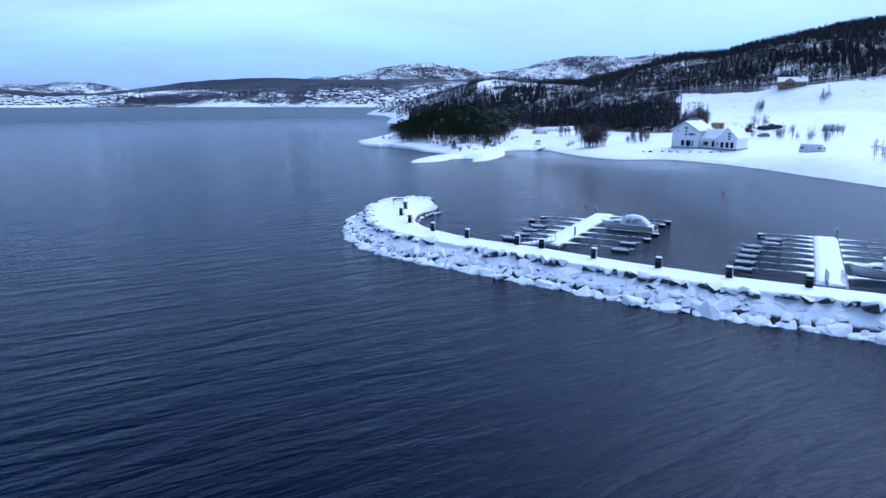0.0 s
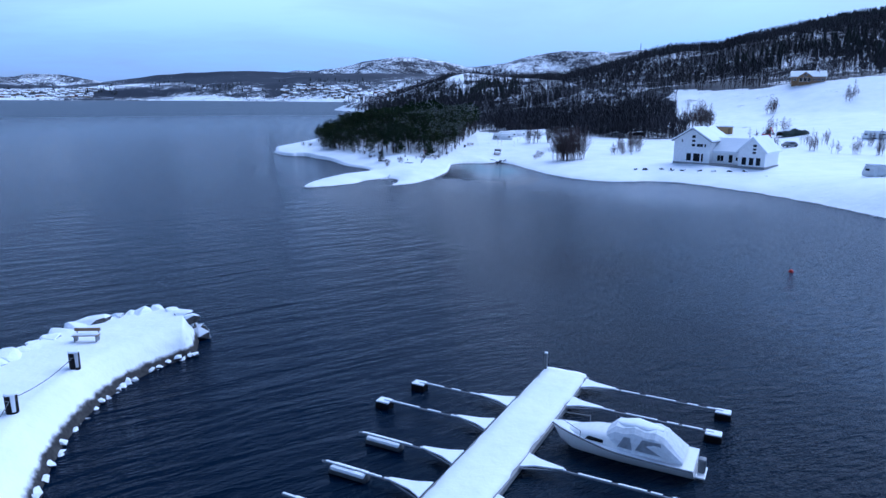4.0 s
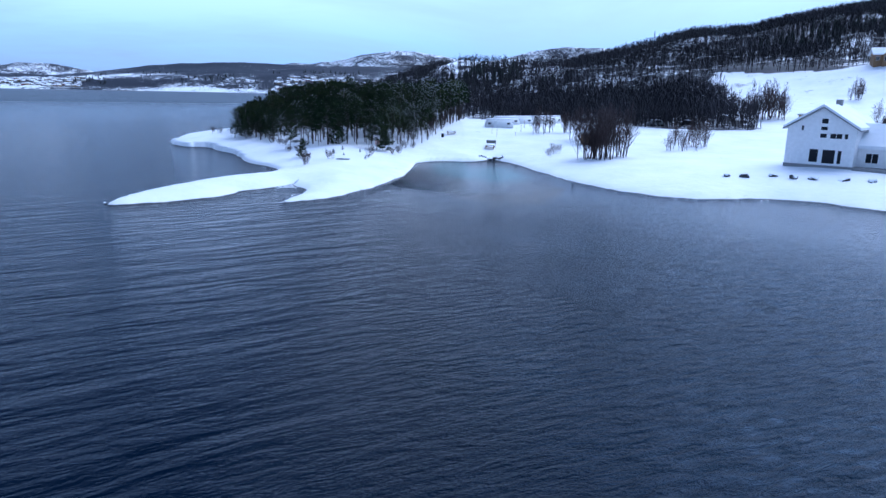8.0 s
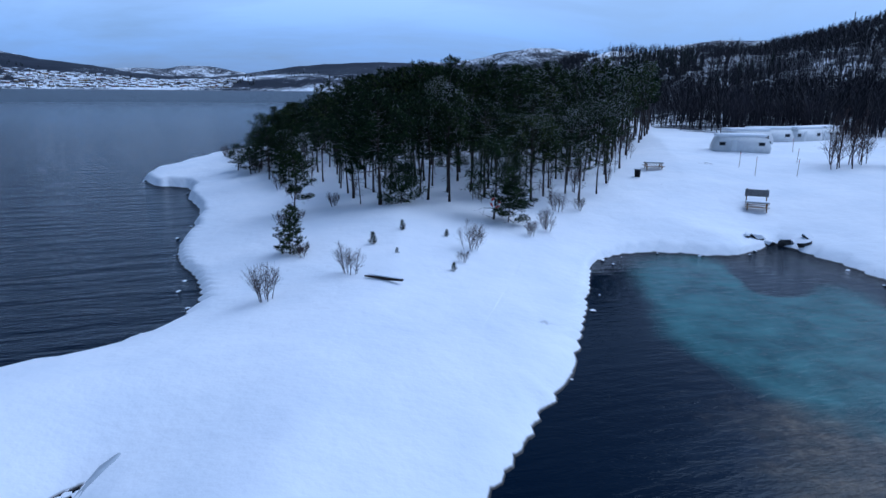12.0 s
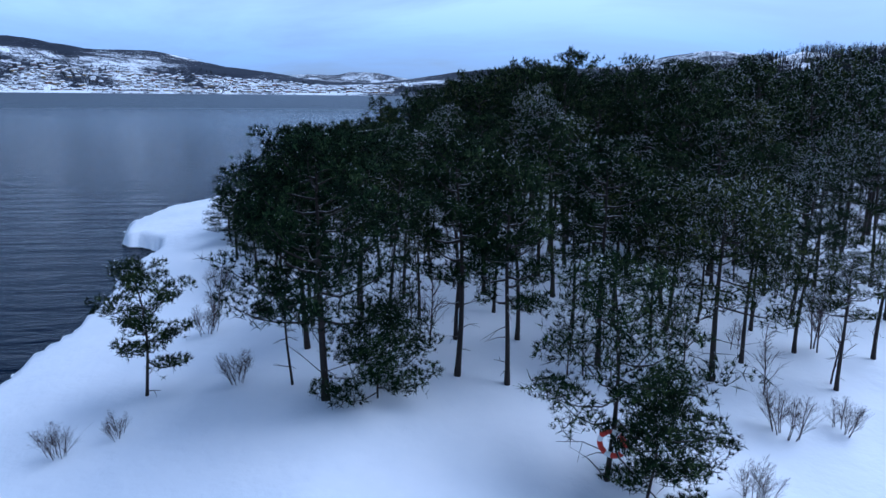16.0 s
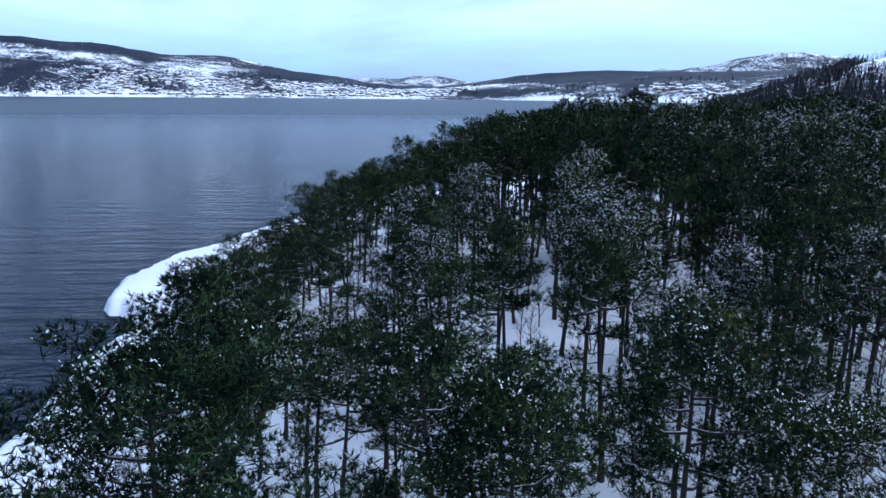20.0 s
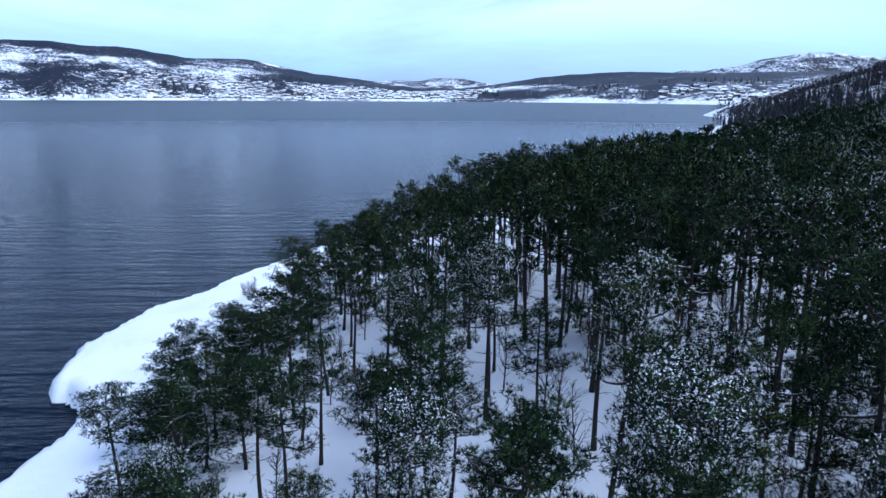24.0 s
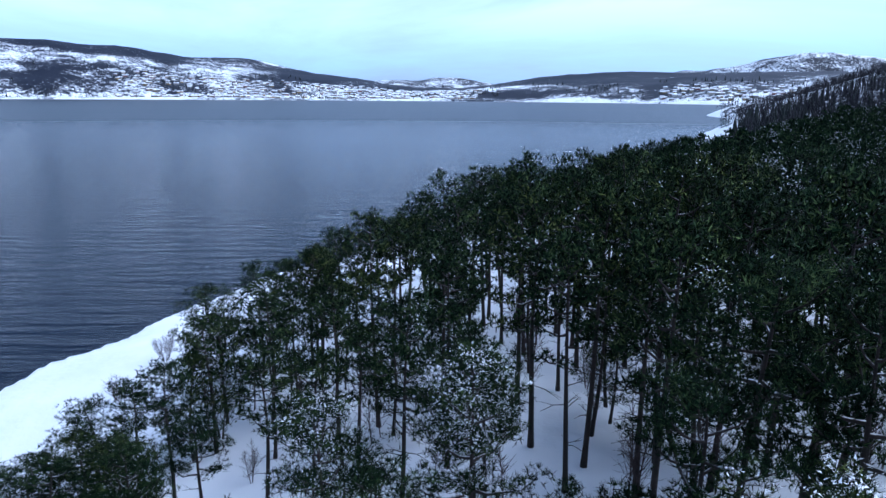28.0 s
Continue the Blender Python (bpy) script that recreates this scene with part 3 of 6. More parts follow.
def make_wall_snow():
    """Deep snow that the sea has washed off at the water's edge, with shaded boulder gaps painted dark above."""
    m, b = shader("breakwater_snow", SNOW, 0.65)
    z = axis(m, "ShaderNodeNewGeometry", "Position", 2)
    up = axis(m, "ShaderNodeNewGeometry", "Normal", 2)
    ragged = sums(m, "ADD", z, sums(m, "MULTIPLY", sums(m, "SUBTRACT", noise_node(m, 1.6, 5), 0.5), 0.5))
    stone = ramp(m, noise_node(m, 3, 6), [(0.3, (0.012, 0.012, 0.013)), (0.7, (0.06, 0.056, 0.052))])
    white = ramp(m, noise_node(m, 0.4, 6), [(0.3, (0.82, 0.845, 0.88)), (0.65, (0.90, 0.91, 0.93))])
    loose = sums(m, "ADD", up, sums(m, "MULTIPLY", sums(m, "SUBTRACT", noise_node(m, 1.1, 5), 0.5), 0.35))
    # stone tone carried above the washed edge paints the shade between boulders
    lying = sums(m, "MULTIPLY", span(m, ragged, 0.45, 0.75), span(m, loose, 0.25, 0.42))
    colour(m, b, mixed(m, lying, stone, white))
    soft = relief(m, None, noise_node(m, 0.8, 5), 0.10)
    relief(m, b, noise_node(m, 9, 4), 0.012, 1.0, soft)
    b.inputs["Specular IOR Level"].default_value = 0.2
    return m


snow_core = make_wall_snow()
breakwater = thing("breakwater", pose(0, 0, 0), "curved boulder breakwater under deep snow", "breakwater", kind="structure")
body = new("snow_cover", breakwater_body())
body.parent = breakwater


def breakwater_boulders():
    kinds = [boulder_mesh(s, 0.62 + 0.05 * (s % 5)) for s in range(11, 23)]
    rng = random.Random(7)
    a, b = rails(900)
    spots = []

    def lay(count, v0, v1, s0, s1, tight, sink, tilt, gaps=False):
        for _ in range(count):
            i = rng.randrange(30, len(a))
            v = rng.uniform(v0, v1)
            if gaps and fuzz(np.array([a[i][0]]), np.array([a[i][1]]), 5, 77)[0] < -0.4:
                continue
            size = s0 + (s1 - s0) * rng.random() ** 1.6
            p = a[i] + (b[i] - a[i]) * v
            if all((p[0] - q[0]) ** 2 + (p[1] - q[1]) ** 2 > (tight * (size + q[3])) ** 2 for q in spots):
                w = np.linalg.norm(b[i] - a[i])
                side = (b[i] - a[i]) / w
                spots.append((p[0], p[1], float(wall_z(v, w)) - sink * size * 0.5, size, v, side, tilt))

    lay(2200, 0.93, 0.995, 0.5, 1.2, 0.42, 0.35, 20)
    lay(1500, 0.85, 0.94, 0.5, 1.0, 0.46, 0.8, 30)
    lay(900, 0.75, 0.86, 0.4, 0.95, 0.56, 1.0, 30)
    lay(700, 0.672, 0.705, 0.55, 1.1, 0.50, 0.6, -6, True)
    lay(160, 0.02, 0.05, 0.25, 0.45, 0.6, 1.2, -20)
    rest_v, rest_f = [], []
    count = 0
    for x, y, z, size, v_, side, tilt in spots:
        lean = Matrix.Rotation(radians(tilt + rng.uniform(-9, 9)), 4, Vector((-side[1], side[0], 0)))
        m = Matrix.Translation((x, y, max(z, -0.15))) @ lean @ pose(0, 0, 0, rng.uniform(-8, 8), rng.uniform(-8, 8), rng.uniform(0, 360)) @ Matrix.Diagonal((size * rng.uniform(0.9, 1.35), size * rng.uniform(0.75, 1.05), size * rng.uniform(0.8, 1.1), 1))
        me = rng.choice(kinds)
        if -38 < x < 12 and count < 300 and size > 0.45:
            ob = new("boulder", me)
            ob.parent, ob.matrix_basis = breakwater, m
            count += 1
        else:
            base = len(rest_v)
            rest_v.extend(tuple(m @ vert.co) for vert in me.vertices)
            rest_f.extend(tuple(base + k for k in f.vertices) for f in me.polygons)
    ob = new("small_boulders", from_arrays("small_boulders", rest_v, rest_f, boulder))
    ob.parent = breakwater
    tagged(ob, kind="stuff")


breakwater_boulders()

BOLLARDS = [(-28.8, -28.9), (-28.9, -34.9), (-27.2, -41.1), (-23.9, -47.1), (-19.7, -51.5), (-14.1, -55.2), (-11.6, -57.2), (-6.8, -62.0), (-1.4, -66.1), (4.0, -69.8), (9.6, -73.0), (15.2, -76.2)]


def bollard():
    ob = thing("bollard", pose(0, 0, 0), "black plastic mooring bollard with a cap of snow", "bollard", "bollards along the breakwater")
    bm = bmesh.new()
    rod(bm, (0, 0, -0.3), (0, 0, 0.98), 0.31, 0.31, 22)
    part("post", bm, black_plastic, ob, smooth=False)
    bm = bmesh.new()
    rod(bm, (0, 0, 0.982), (0, 0, 1.07), 0.335, 0.29, 20)
    part("snow_cap", bm, snow, ob, "flat cap of snow")
    bm = bmesh.new()
    rod(bm, (0, 0, 0.66), (0, 0, 0.72), 0.318, 0.318, 22)
    part("rope_ring", bm, rope_grey, ob)
    # snow blown on to one side
    bm = bmesh.new()
    lower = [bm.verts.new((0.325 * math.cos(k), 0.325 * math.sin(k), 0.05)) for k in (-0.95, -0.8, -0.6, -0.4)]
    upper = [bm.verts.new((0.325 * math.cos(k), 0.325 * math.sin(k), 0.98)) for k in (-1.05, -0.8, -0.55, -0.3)]
    for k in range(3):
        bm.faces.new((lower[k], lower[k + 1], upper[k + 1], upper[k]))
    bmesh.ops.solidify(bm, geom=bm.faces[:], thickness=0.03)
    part("snow_streak", bm, snow, ob, "streak of wind-blown snow")
    return ob


first = bollard()
tops = []
for x, y in BOLLARDS:
    z = 1.86
    tops.append((x, y, z + 0.7))
    if (x, y) == BOLLARDS[0]:
        first.matrix_basis = pose(x, y, z)
    else:
        copy_thing(first, pose(x, y, z, random.uniform(-2, 2), random.uniform(-2, 2), random.uniform(-25, 25)))



def rope(points, sag):
    """A slack line from post to post."""
    bm = bmesh.new()
    for p, q in zip(points, points[1:]):
        p, q = Vector(p), Vector(q)
        old = p
        for k in range(1, 9):
            u = k / 8
            now = p.lerp(q, u) - Vector((0, 0, sag * 4 * u * (1 - u)))
            rod(bm, old, now, 0.025, 0.025, 5, False)
            old = now
    ob = new("rope", mesh_of("rope", bm, rope_grey))
    return tagged(ob, "slack grey guard rope strung between the bollards", "rope")


rope(tops, 0.28)


def bench():
    ob = thing("bench", pose(-30.3, -24.6, 1.93, 0, 0, 4), "weathered wooden bench half buried in snow", "bench")
    bm = bmesh.new()
    for k in range(3):
        box(bm, -0.85, 0.85, -0.22 + 0.16 * k, -0.08 + 0.16 * k, 0.40, 0.445, 0.01)
    part("seat", bm, brown_timber, ob)
    bm = bmesh.new()
    box(bm, -0.85, 0.85, 0.26, 0.30, 0.62, 0.84, 0.01)
    part("backrest", bm, brown_timber, ob)
    for x in (-0.7, 0.7):
        bm = bmesh.new()
        box(bm, x - 0.04, x + 0.04, -0.2, 0.26, 0.0, 0.40, 0.01)
        part("leg", bm, grey_metal, ob)
        bm = bmesh.new()
        box(bm, x - 0.03, x + 0.03, 0.30, 0.34, 0.0, 0.8, 0.01)
        part("back_post", bm, grey_metal, ob)
    bm = bmesh.new()
    box(bm, -0.8, 0.8, -0.2, 0.2, 0.448, 0.54, 0.04)
    part("snow_layer", bm, snow, ob, "snow lying on the seat")


bench()

# ---- floating docks ----
def dock(m, length, width, left, right, label):
    """A pontoon along +y from its near end, with mooring booms to both sides: (place along it, length, kind)."""
    ob = thing("floating_dock", m, label, "dock", "floating docks")
    bm = bmesh.new()
    box(bm, -width / 2, width / 2, 0, length, 0.12, 0.42, 0.03)
    part("pontoon", bm, foundation, ob)
    bm = bmesh.new()
    n = int(length / 0.35)
    along = np.linspace(0.05, length - 0.05, n)
    rim = [width / 2 - 0.13 + 0.16 * fuzz(along * 1.0, along * 0 + k, 0.9, 101 + k) for k in (0, 5)]
    crest = 0.64 + 0.05 * fuzz(along, along * 0, 2.5, 111)
    rows_ = [[bm.verts.new(c) for c in ((-a, y, 0.424), (-a * 0.94, y, z - 0.04), (-a * 0.5, y, z), (b * 0.1, y, z - 0.02), (b * 0.55, y, z + 0.01), (b * 0.94, y, z - 0.05), (b, y, 0.424))] for y, a, b, z in zip(along, rim[0], rim[1], crest)]
    for r0, r1 in zip(rows_, rows_[1:]):
        for k in range(6):
            bm.faces.new((r0[k], r0[k + 1], r1[k + 1], r1[k]))
    bm.faces.new(rows_[0][::-1])
    bm.faces.new(rows_[-1])
    bmesh.ops.recalc_face_normals(bm, faces=bm.faces[:])
    part("snow_layer", bm, snow, ob, "thick layer of trodden snow", True)
    for side, booms in ((-1, left), (1, right)):
        for along, reach, kind in booms:
            boom(ob, side * width / 2, along, side * reach, kind)
    return ob


def boom(dock_ob, x0, y, reach, kind):
    s = 1 if reach > 0 else -1
    bm = bmesh.new()
    rod(bm, (x0, y, 0.42), (x0 + reach, y, 0.42), 0.06, 0.06, 8)
    for dy in (-0.75, 0.75):
        rod(bm, (x0, y + dy, 0.42), (x0 + s * 2.0, y, 0.42), 0.045, 0.045, 6)
    arm = part("boom", bm, galvanised, dock_ob)
    bm = bmesh.new()
    verts = [bm.verts.new(c) for c in ((x0, y - 0.7, 0.47), (x0 + s * 0.7, y - 0.35, 0.49), (x0 + s * 2.0, y - 0.08, 0.50), (x0 + s * 2.0, y + 0.08, 0.50), (x0 + s * 0.7, y + 0.35, 0.49), (x0, y + 0.7, 0.47))]
    f = bm.faces.new(verts if s > 0 else verts[::-1])
    r = bmesh.ops.extrude_face_region(bm, geom=[f])
    for g in r["geom"]:
        if isinstance(g, bmesh.types.BMVert):
            g.co.z += 0.07
    part("snow_strip", bm, snow, arm)
    place, turn_ = 1.6, abs(x0 * 3.1 + y * 7.7)
    while place < abs(reach) - 0.4:
        long_ = 0.5 + 1.3 * (math.sin(turn_) * 0.5 + 0.5)
        a, b = x0 + s * place, x0 + s * min(place + long_, abs(reach))
        part("snow_strip", box(bmesh.new(), min(a, b), max(a, b), y - 0.06, y + 0.05, 0.475, 0.525, 0.02), snow, arm)
        place += long_ + 0.15 + 0.5 * (math.cos(turn_ * 2.3) * 0.5 + 0.5)
        turn_ += 2.1
    bm = bmesh.new()
    e = x0 + reach
    if kind == "block":
        box(bm, e - 0.45, e + 0.45, y - 0.35, y + 0.35, -0.1, 0.36, 0.08)
        part("float", bm, black_plastic, arm, "black box float")
        bm = bmesh.new()
        box(bm, e - 0.42, e + 0.42, y - 0.32, y + 0.32, 0.362, 0.46, 0.06)
        part("snow_cap", bm, snow, arm)
    else:
        c = e - s * 1.6
        rod(bm, (c - 1.05, y, 0.14), (c + 1.05, y, 0.14), 0.27, 0.27, 14)
        part("float", bm, float_grey, arm, "long grey tube float", True)
        bm = bmesh.new()
        box(bm, c - 1.0, c + 1.0, y - 0.27, y + 0.27, 0.22, 0.43, 0.10)
        part("snow_cap", bm, snow, arm)


DOCK_1 = pose(-9.94, -48.8, 0, 0, 0, -27)
dock(DOCK_1, 25.7, 3.05,
     [(2.7, 6.0, "tube"), (6.1, 5.7, "tube"), (9.3, 5.85, "tube"), (12.6, 5.9, "tube"), (16.6, 6.8, "block"), (19.8, 6.2, "block")],
     [(2.2, 8.5, "tube"), (6.4, 8.4, "tube"), (9.8, 8.4, "block"), (13.9, 8.6, "block"), (21.4, 8.0, "block"), (24.4, 8.2, "block")],
     "snow-covered floating dock with mooring booms beside a motor boat")
DOCK_2 = pose(14.5, -67.7, 0, 0, 0, -26)
dock(DOCK_2, 26.6, 2.9,
     [(4.6, 8.3, "tube"), (8.0, 8.3, "tube"), (11.3, 8.3, "tube"), (14.6, 8.1, "tube"), (17.6, 8.0, "tube"), (20.4, 6.2, "tube"), (23.4, 6.0, "tube"), (26.1, 6.0, "block")],
     [(4.6, 7.6, "tube"), (11.8, 7.6, "tube"), (15.2, 7.6, "tube"), (18.6, 7.6, "tube"), (22.2, 7.4, "tube"), (25.6, 7.4, "block")],
     "wide snow-covered floating dock with tube-float mooring booms")


def gangway(m, length, width, drop):
    """A sloping footbridge along +y that falls by drop, with tube railings."""
    ob = thing("gangway", m, "sloping galvanised gangway with tube railings under snow", "gangway", "gangways to the docks")
    tilt = math.atan2(-drop, length)
    bm = bmesh.new()
    box(bm, -width / 2, width / 2, 0, length, -0.12, 0.0)
    bmesh.ops.rotate(bm, verts=bm.verts, cent=(0, 0, 0), matrix=Matrix.Rotation(tilt, 3, "X"))
    part("deck", bm, galvanised, ob)
    bm = bmesh.new()
    box(bm, -width / 2 + 0.05, width / 2 - 0.05, 0.02, length - 0.02, 0.003, 0.10, 0.03)
    bmesh.ops.rotate(bm, verts=bm.verts, cent=(0, 0, 0), matrix=Matrix.Rotation(tilt, 3, "X"))
    part("snow_layer", bm, snow, ob)
    for x in (-width / 2, width / 2):
        bm = bmesh.new()
        f = lambda y, z: (x, y, z - drop * y / length)
        rod(bm, f(0.1, 1.05), f(length - 0.1, 1.05), 0.036)
        rod(bm, f(0.1, 0.55), f(length - 0.1, 0.55), 0.02)
        n = 6
        for k in range(n):
            y = 0.1 + (length - 0.2) * k / (n - 1)
            rod(bm, f(y, -0.1), f(y, 1.05), 0.024)
        part("railing", bm, galvanised, ob, "galvanised tube railing")
    return ob


gangway(DOCK_1 @ pose(-0.25, -6.4, 1.72), 8.4, 1.35, 1.1)
gangway(DOCK_2 @ pose(0.1, -5.0, 1.72), 7.4, 1.35, 1.1)


def service_post(m, h):
    ob = thing("service_post", m, "grey steel service post on the floating dock", "post", "posts on the docks")
    bm = bmesh.new()
    box(bm, -0.09, 0.09, -0.09, 0.09, 0, h, 0.02)
    part("column", bm, grey_metal, ob)
    bm = bmesh.new()
    box(bm, -0.16, 0.16, -0.16, 0.16, 0, 0.05, 0.01)
    part("base_plate", bm, galvanised, ob)
    bm = bmesh.new()
    box(bm, -0.1, 0.1, -0.1, 0.1, h + 0.002, h + 0.08, 0.03)
    part("snow_cap", bm, snow, ob)
    return ob


service_post(DOCK_1 @ pose(-1.3, 25.3, 0.42), 1.25)
service_post(DOCK_1 @ pose(1.3, 6.9, 0.42), 1.25)
service_post(DOCK_2 @ pose(1.2, 26.2, 0.42), 1.35)


def hull_rows(length, beam, depth, sheer, stations=15, rows=7):
    """Half-breadth lines of a small motor boat, bow at x = 0."""
    grid = []
    for i in range(stations):
        u = i / (stations - 1)
        half = beam / 2 * min(1, (u * 2.1 + 0.02)) ** 0.62 * (1 - 0.12 * max(0, u - 0.6))
        top = depth + sheer * (1 - u) ** 2
        keel = -0.28 + 0.55 * max(0, 0.16 - u) / 0.16
        row = []
        for k in range(rows):
            v = k / (rows - 1)
            row.append((u * length + 0.45 * (1 - v) * max(0, 0.2 - u) / 0.2, half * (v ** 0.55) * (0.86 + 0.14 * v), keel + (top - keel) * v))
        grid.append(row)
    return grid


def lofted(bm, grid, mirror=True):
    for side in ((1, -1) if mirror else (1,)):
        vs = [[bm.verts.new((p[0], side * p[1], p[2])) for p in row] for row in grid]
        for i in range(len(vs) - 1):
            for k in range(len(vs[0]) - 1):
                q = (vs[i][k], vs[i + 1][k], vs[i + 1][k + 1], vs[i][k + 1])
                bm.faces.new(q if side > 0 else q[::-1])
    return bm


def cover_rows(sections, n=9):
    """Rounded canopy sections: (x, half width, foot z, top z)."""
    grid = []
    for x, w, z0, z1 in sections:
        grid.append([(x, w * math.cos(a) ** 0.6 if a < math.pi / 2 - 1e-6 else 0.0, z0 + (z1 - z0) * math.sin(a) ** 0.8) for a in np.linspace(0, math.pi / 2, n)])
    return grid


clear_vinyl = plain("clear_vinyl", (0.42, 0.45, 0.50), 0.25, vary=0.25, scale=3)


def motor_boat(m, length, beam, label, covered):
    ob = thing("motor_boat", m, label, "boat")
    g = hull_rows(length, beam, 0.78, 0.42)
    bm = lofted(bmesh.new(), g)
    last = g[-1]
    f = [bm.verts.new((p[0], p[1], p[2])) for p in last] + [bm.verts.new((p[0], -p[1], p[2])) for p in last[::-1][:-1]]
    bm.faces.new(f)
    bmesh.ops.remove_doubles(bm, verts=bm.verts, dist=0.004)
    part("hull", bm, gelcoat, ob, "white gelcoat hull", True)
    bm = bmesh.new()
    deck = [[(r[-1][0], r[-1][1] * s, r[-1][2] - 0.02) for s in (1, 0.5, 0)] for r in g]
    lofted(bm, deck)
    part("deck", bm, snow, ob, "snow-covered deck", True)
    for s in (1, -1):
        bm = bmesh.new()
        for a, b in zip(g, g[1:]):
            rod(bm, (a[-1][0], s * (a[-1][1] + 0.02), a[-1][2] - 0.06), (b[-1][0], s * (b[-1][1] + 0.02), b[-1][2] - 0.06), 0.04, 0.04, 6)
        part("rubbing_strake", bm, grey_metal, ob)
    cab = [(length * u, beam * w, z0, z1) for u, w, z0, z1 in ((0.13, 0.12, 1.02, 1.08), (0.2, 0.26, 0.98, 1.22), (0.32, 0.36, 0.9, 1.42), (0.46, 0.39, 0.85, 1.52), (0.5, 0.39, 0.85, 1.5))]
    part("cabin", lofted(bmesh.new(), cover_rows(cab)), gelcoat, ob, "low white cabin", True)
    for s in (1, -1):
        for u0, u1 in ((0.27, 0.40), (0.42, 0.49)):
            bm = bmesh.new()
            y = beam * 0.375
            verts = [bm.verts.new((length * u, s * (y + dy), z)) for u, z, dy in ((u0, 1.02, -0.01 if u0 > 0.3 else -0.06), (u1, 1.02, 0.015), (u1, 1.2, -0.02), (u0 + 0.02, 1.2, -0.05 if u0 > 0.3 else -0.12))]
            bm.faces.new(verts if s < 0 else verts[::-1])
            bmesh.ops.solidify(bm, geom=bm.faces[:], thickness=0.02)
            part("cabin_window", bm, window_glass, ob)
    if covered:
        can = [(length * u, beam * w, 0.85, z) for u, w, z in ((0.40, 0.34, 1.45), (0.47, 0.38, 1.98), (0.53, 0.40, 1.97), (0.60, 0.41, 2.14), (0.67, 0.41, 1.99), (0.74, 0.42, 2.06), (0.80, 0.43, 1.9), (0.93, 0.42, 1.05))]
        part("canopy", lofted(bmesh.new(), cover_rows(can, 5)), canvas, ob, "pale canvas canopy with clear windows")
        bm = bmesh.new()
        cap = [(length * u, beam * w, 1.75 + 0.25 * (z - 1.7), z + 0.06) for u, w, z in ((0.47, 0.06, 1.94), (0.51, 0.17, 1.99), (0.60, 0.22, 2.14), (0.70, 0.18, 2.03), (0.78, 0.08, 1.96))]
        part("snow_on_canopy", lofted(bm, cover_rows(cap)), snow, ob, "snow on the canopy roof", True)
        for s in (1, -1):
            for u0, u1, z1 in ((0.50, 0.60, 1.62), (0.62, 0.80, 1.66)):
                bm = bmesh.new()
                y = beam * 0.418
                verts = [bm.verts.new((length * u, s * yy, z)) for u, yy, z in ((u0, y, 1.08), (u1, y + 0.01, 1.05), (u1 - 0.02, y - 0.12, z1), (u0 + 0.04, y - 0.12, z1))]
                bm.faces.new(verts if s < 0 else verts[::-1])
                bmesh.ops.solidify(bm, geom=bm.faces[:], thickness=0.02)
                part("canopy_window", bm, clear_vinyl, ob, "hazy clear vinyl window")
    else:
        bm = bmesh.new()
        box(bm, length * 0.42, length * 0.56, -0.55, 0.55, 1.4, 1.95, 0.08)
        part("wheelhouse", bm, gelcoat, ob, "small white wheelhouse")
        bm = bmesh.new()
        box(bm, length * 0.415, length * 0.43, -0.45, 0.45, 1.6, 1.88, 0.01)
        part("windscreen", bm, window_glass, ob)
        bm = bmesh.new()
        box(bm, length * 0.41, length * 0.57, -0.58, 0.58, 1.952, 2.05, 0.04)
        part("snow_on_roof", bm, snow, ob)
        bm = bmesh.new()
        rod(bm, (length * 0.5, 0, 2.0), (length * 0.52, 0, 2.7), 0.02)
        part("aerial", bm, grey_metal, ob)
    bm = bmesh.new()
    box(bm, length + 0.02, length + 0.5, -0.6, 0.6, 0.12, 0.2, 0.03)
    part("bathing_platform", bm, gelcoat, ob)
    bm = bmesh.new()
    box(bm, length + 0.08, length + 0.45, -0.2, 0.2, 0.2, 0.95, 0.1)
    rod(bm, (length + 0.3, 0, -0.3), (length + 0.3, 0, 0.3), 0.09)
    part("outboard_motor", bm, grey_metal, ob, "grey outboard motor")
    bm = bmesh.new()
    pts = [(length * u, s * beam * w, z) for s in (1,) for u, w, z in ((0.24, 0.40, 1.1), (0.24, 0.38, 1.42), (0.05, 0.12, 1.62))]
    pts += [(x, -y, z) for x, y, z in pts[::-1]]
    for p, q in zip(pts, pts[1:]):
        rod(bm, p, q, 0.018, 0.018, 6)
    part("bow_rail", bm, galvanised, ob, "thin steel bow rail")
    return ob


motor_boat(DOCK_1 @ pose(1.85, 17.3, 0.02), 7.3, 2.55, "white cabin motor boat with a pale canvas canopy under snow", True)
motor_boat(DOCK_2 @ pose(1.75, 8.2, 0.02), 7.0, 2.5, "white motor boat with a small wheelhouse and snowy deck", False)

bm = bmesh.new()
bmesh.ops.create_uvsphere(bm, u_segments=16, v_segments=10, radius=0.24, matrix=Matrix.Translation((30.5, 2.6, 0.06)))
rod(bm, (30.5, 2.6, 0.2), (30.5, 2.6, 0.34), 0.04, 0.03)
tagged(part("mooring_buoy", bm, red_paint, smooth=True), "small red mooring buoy floating on the water", "buoy")

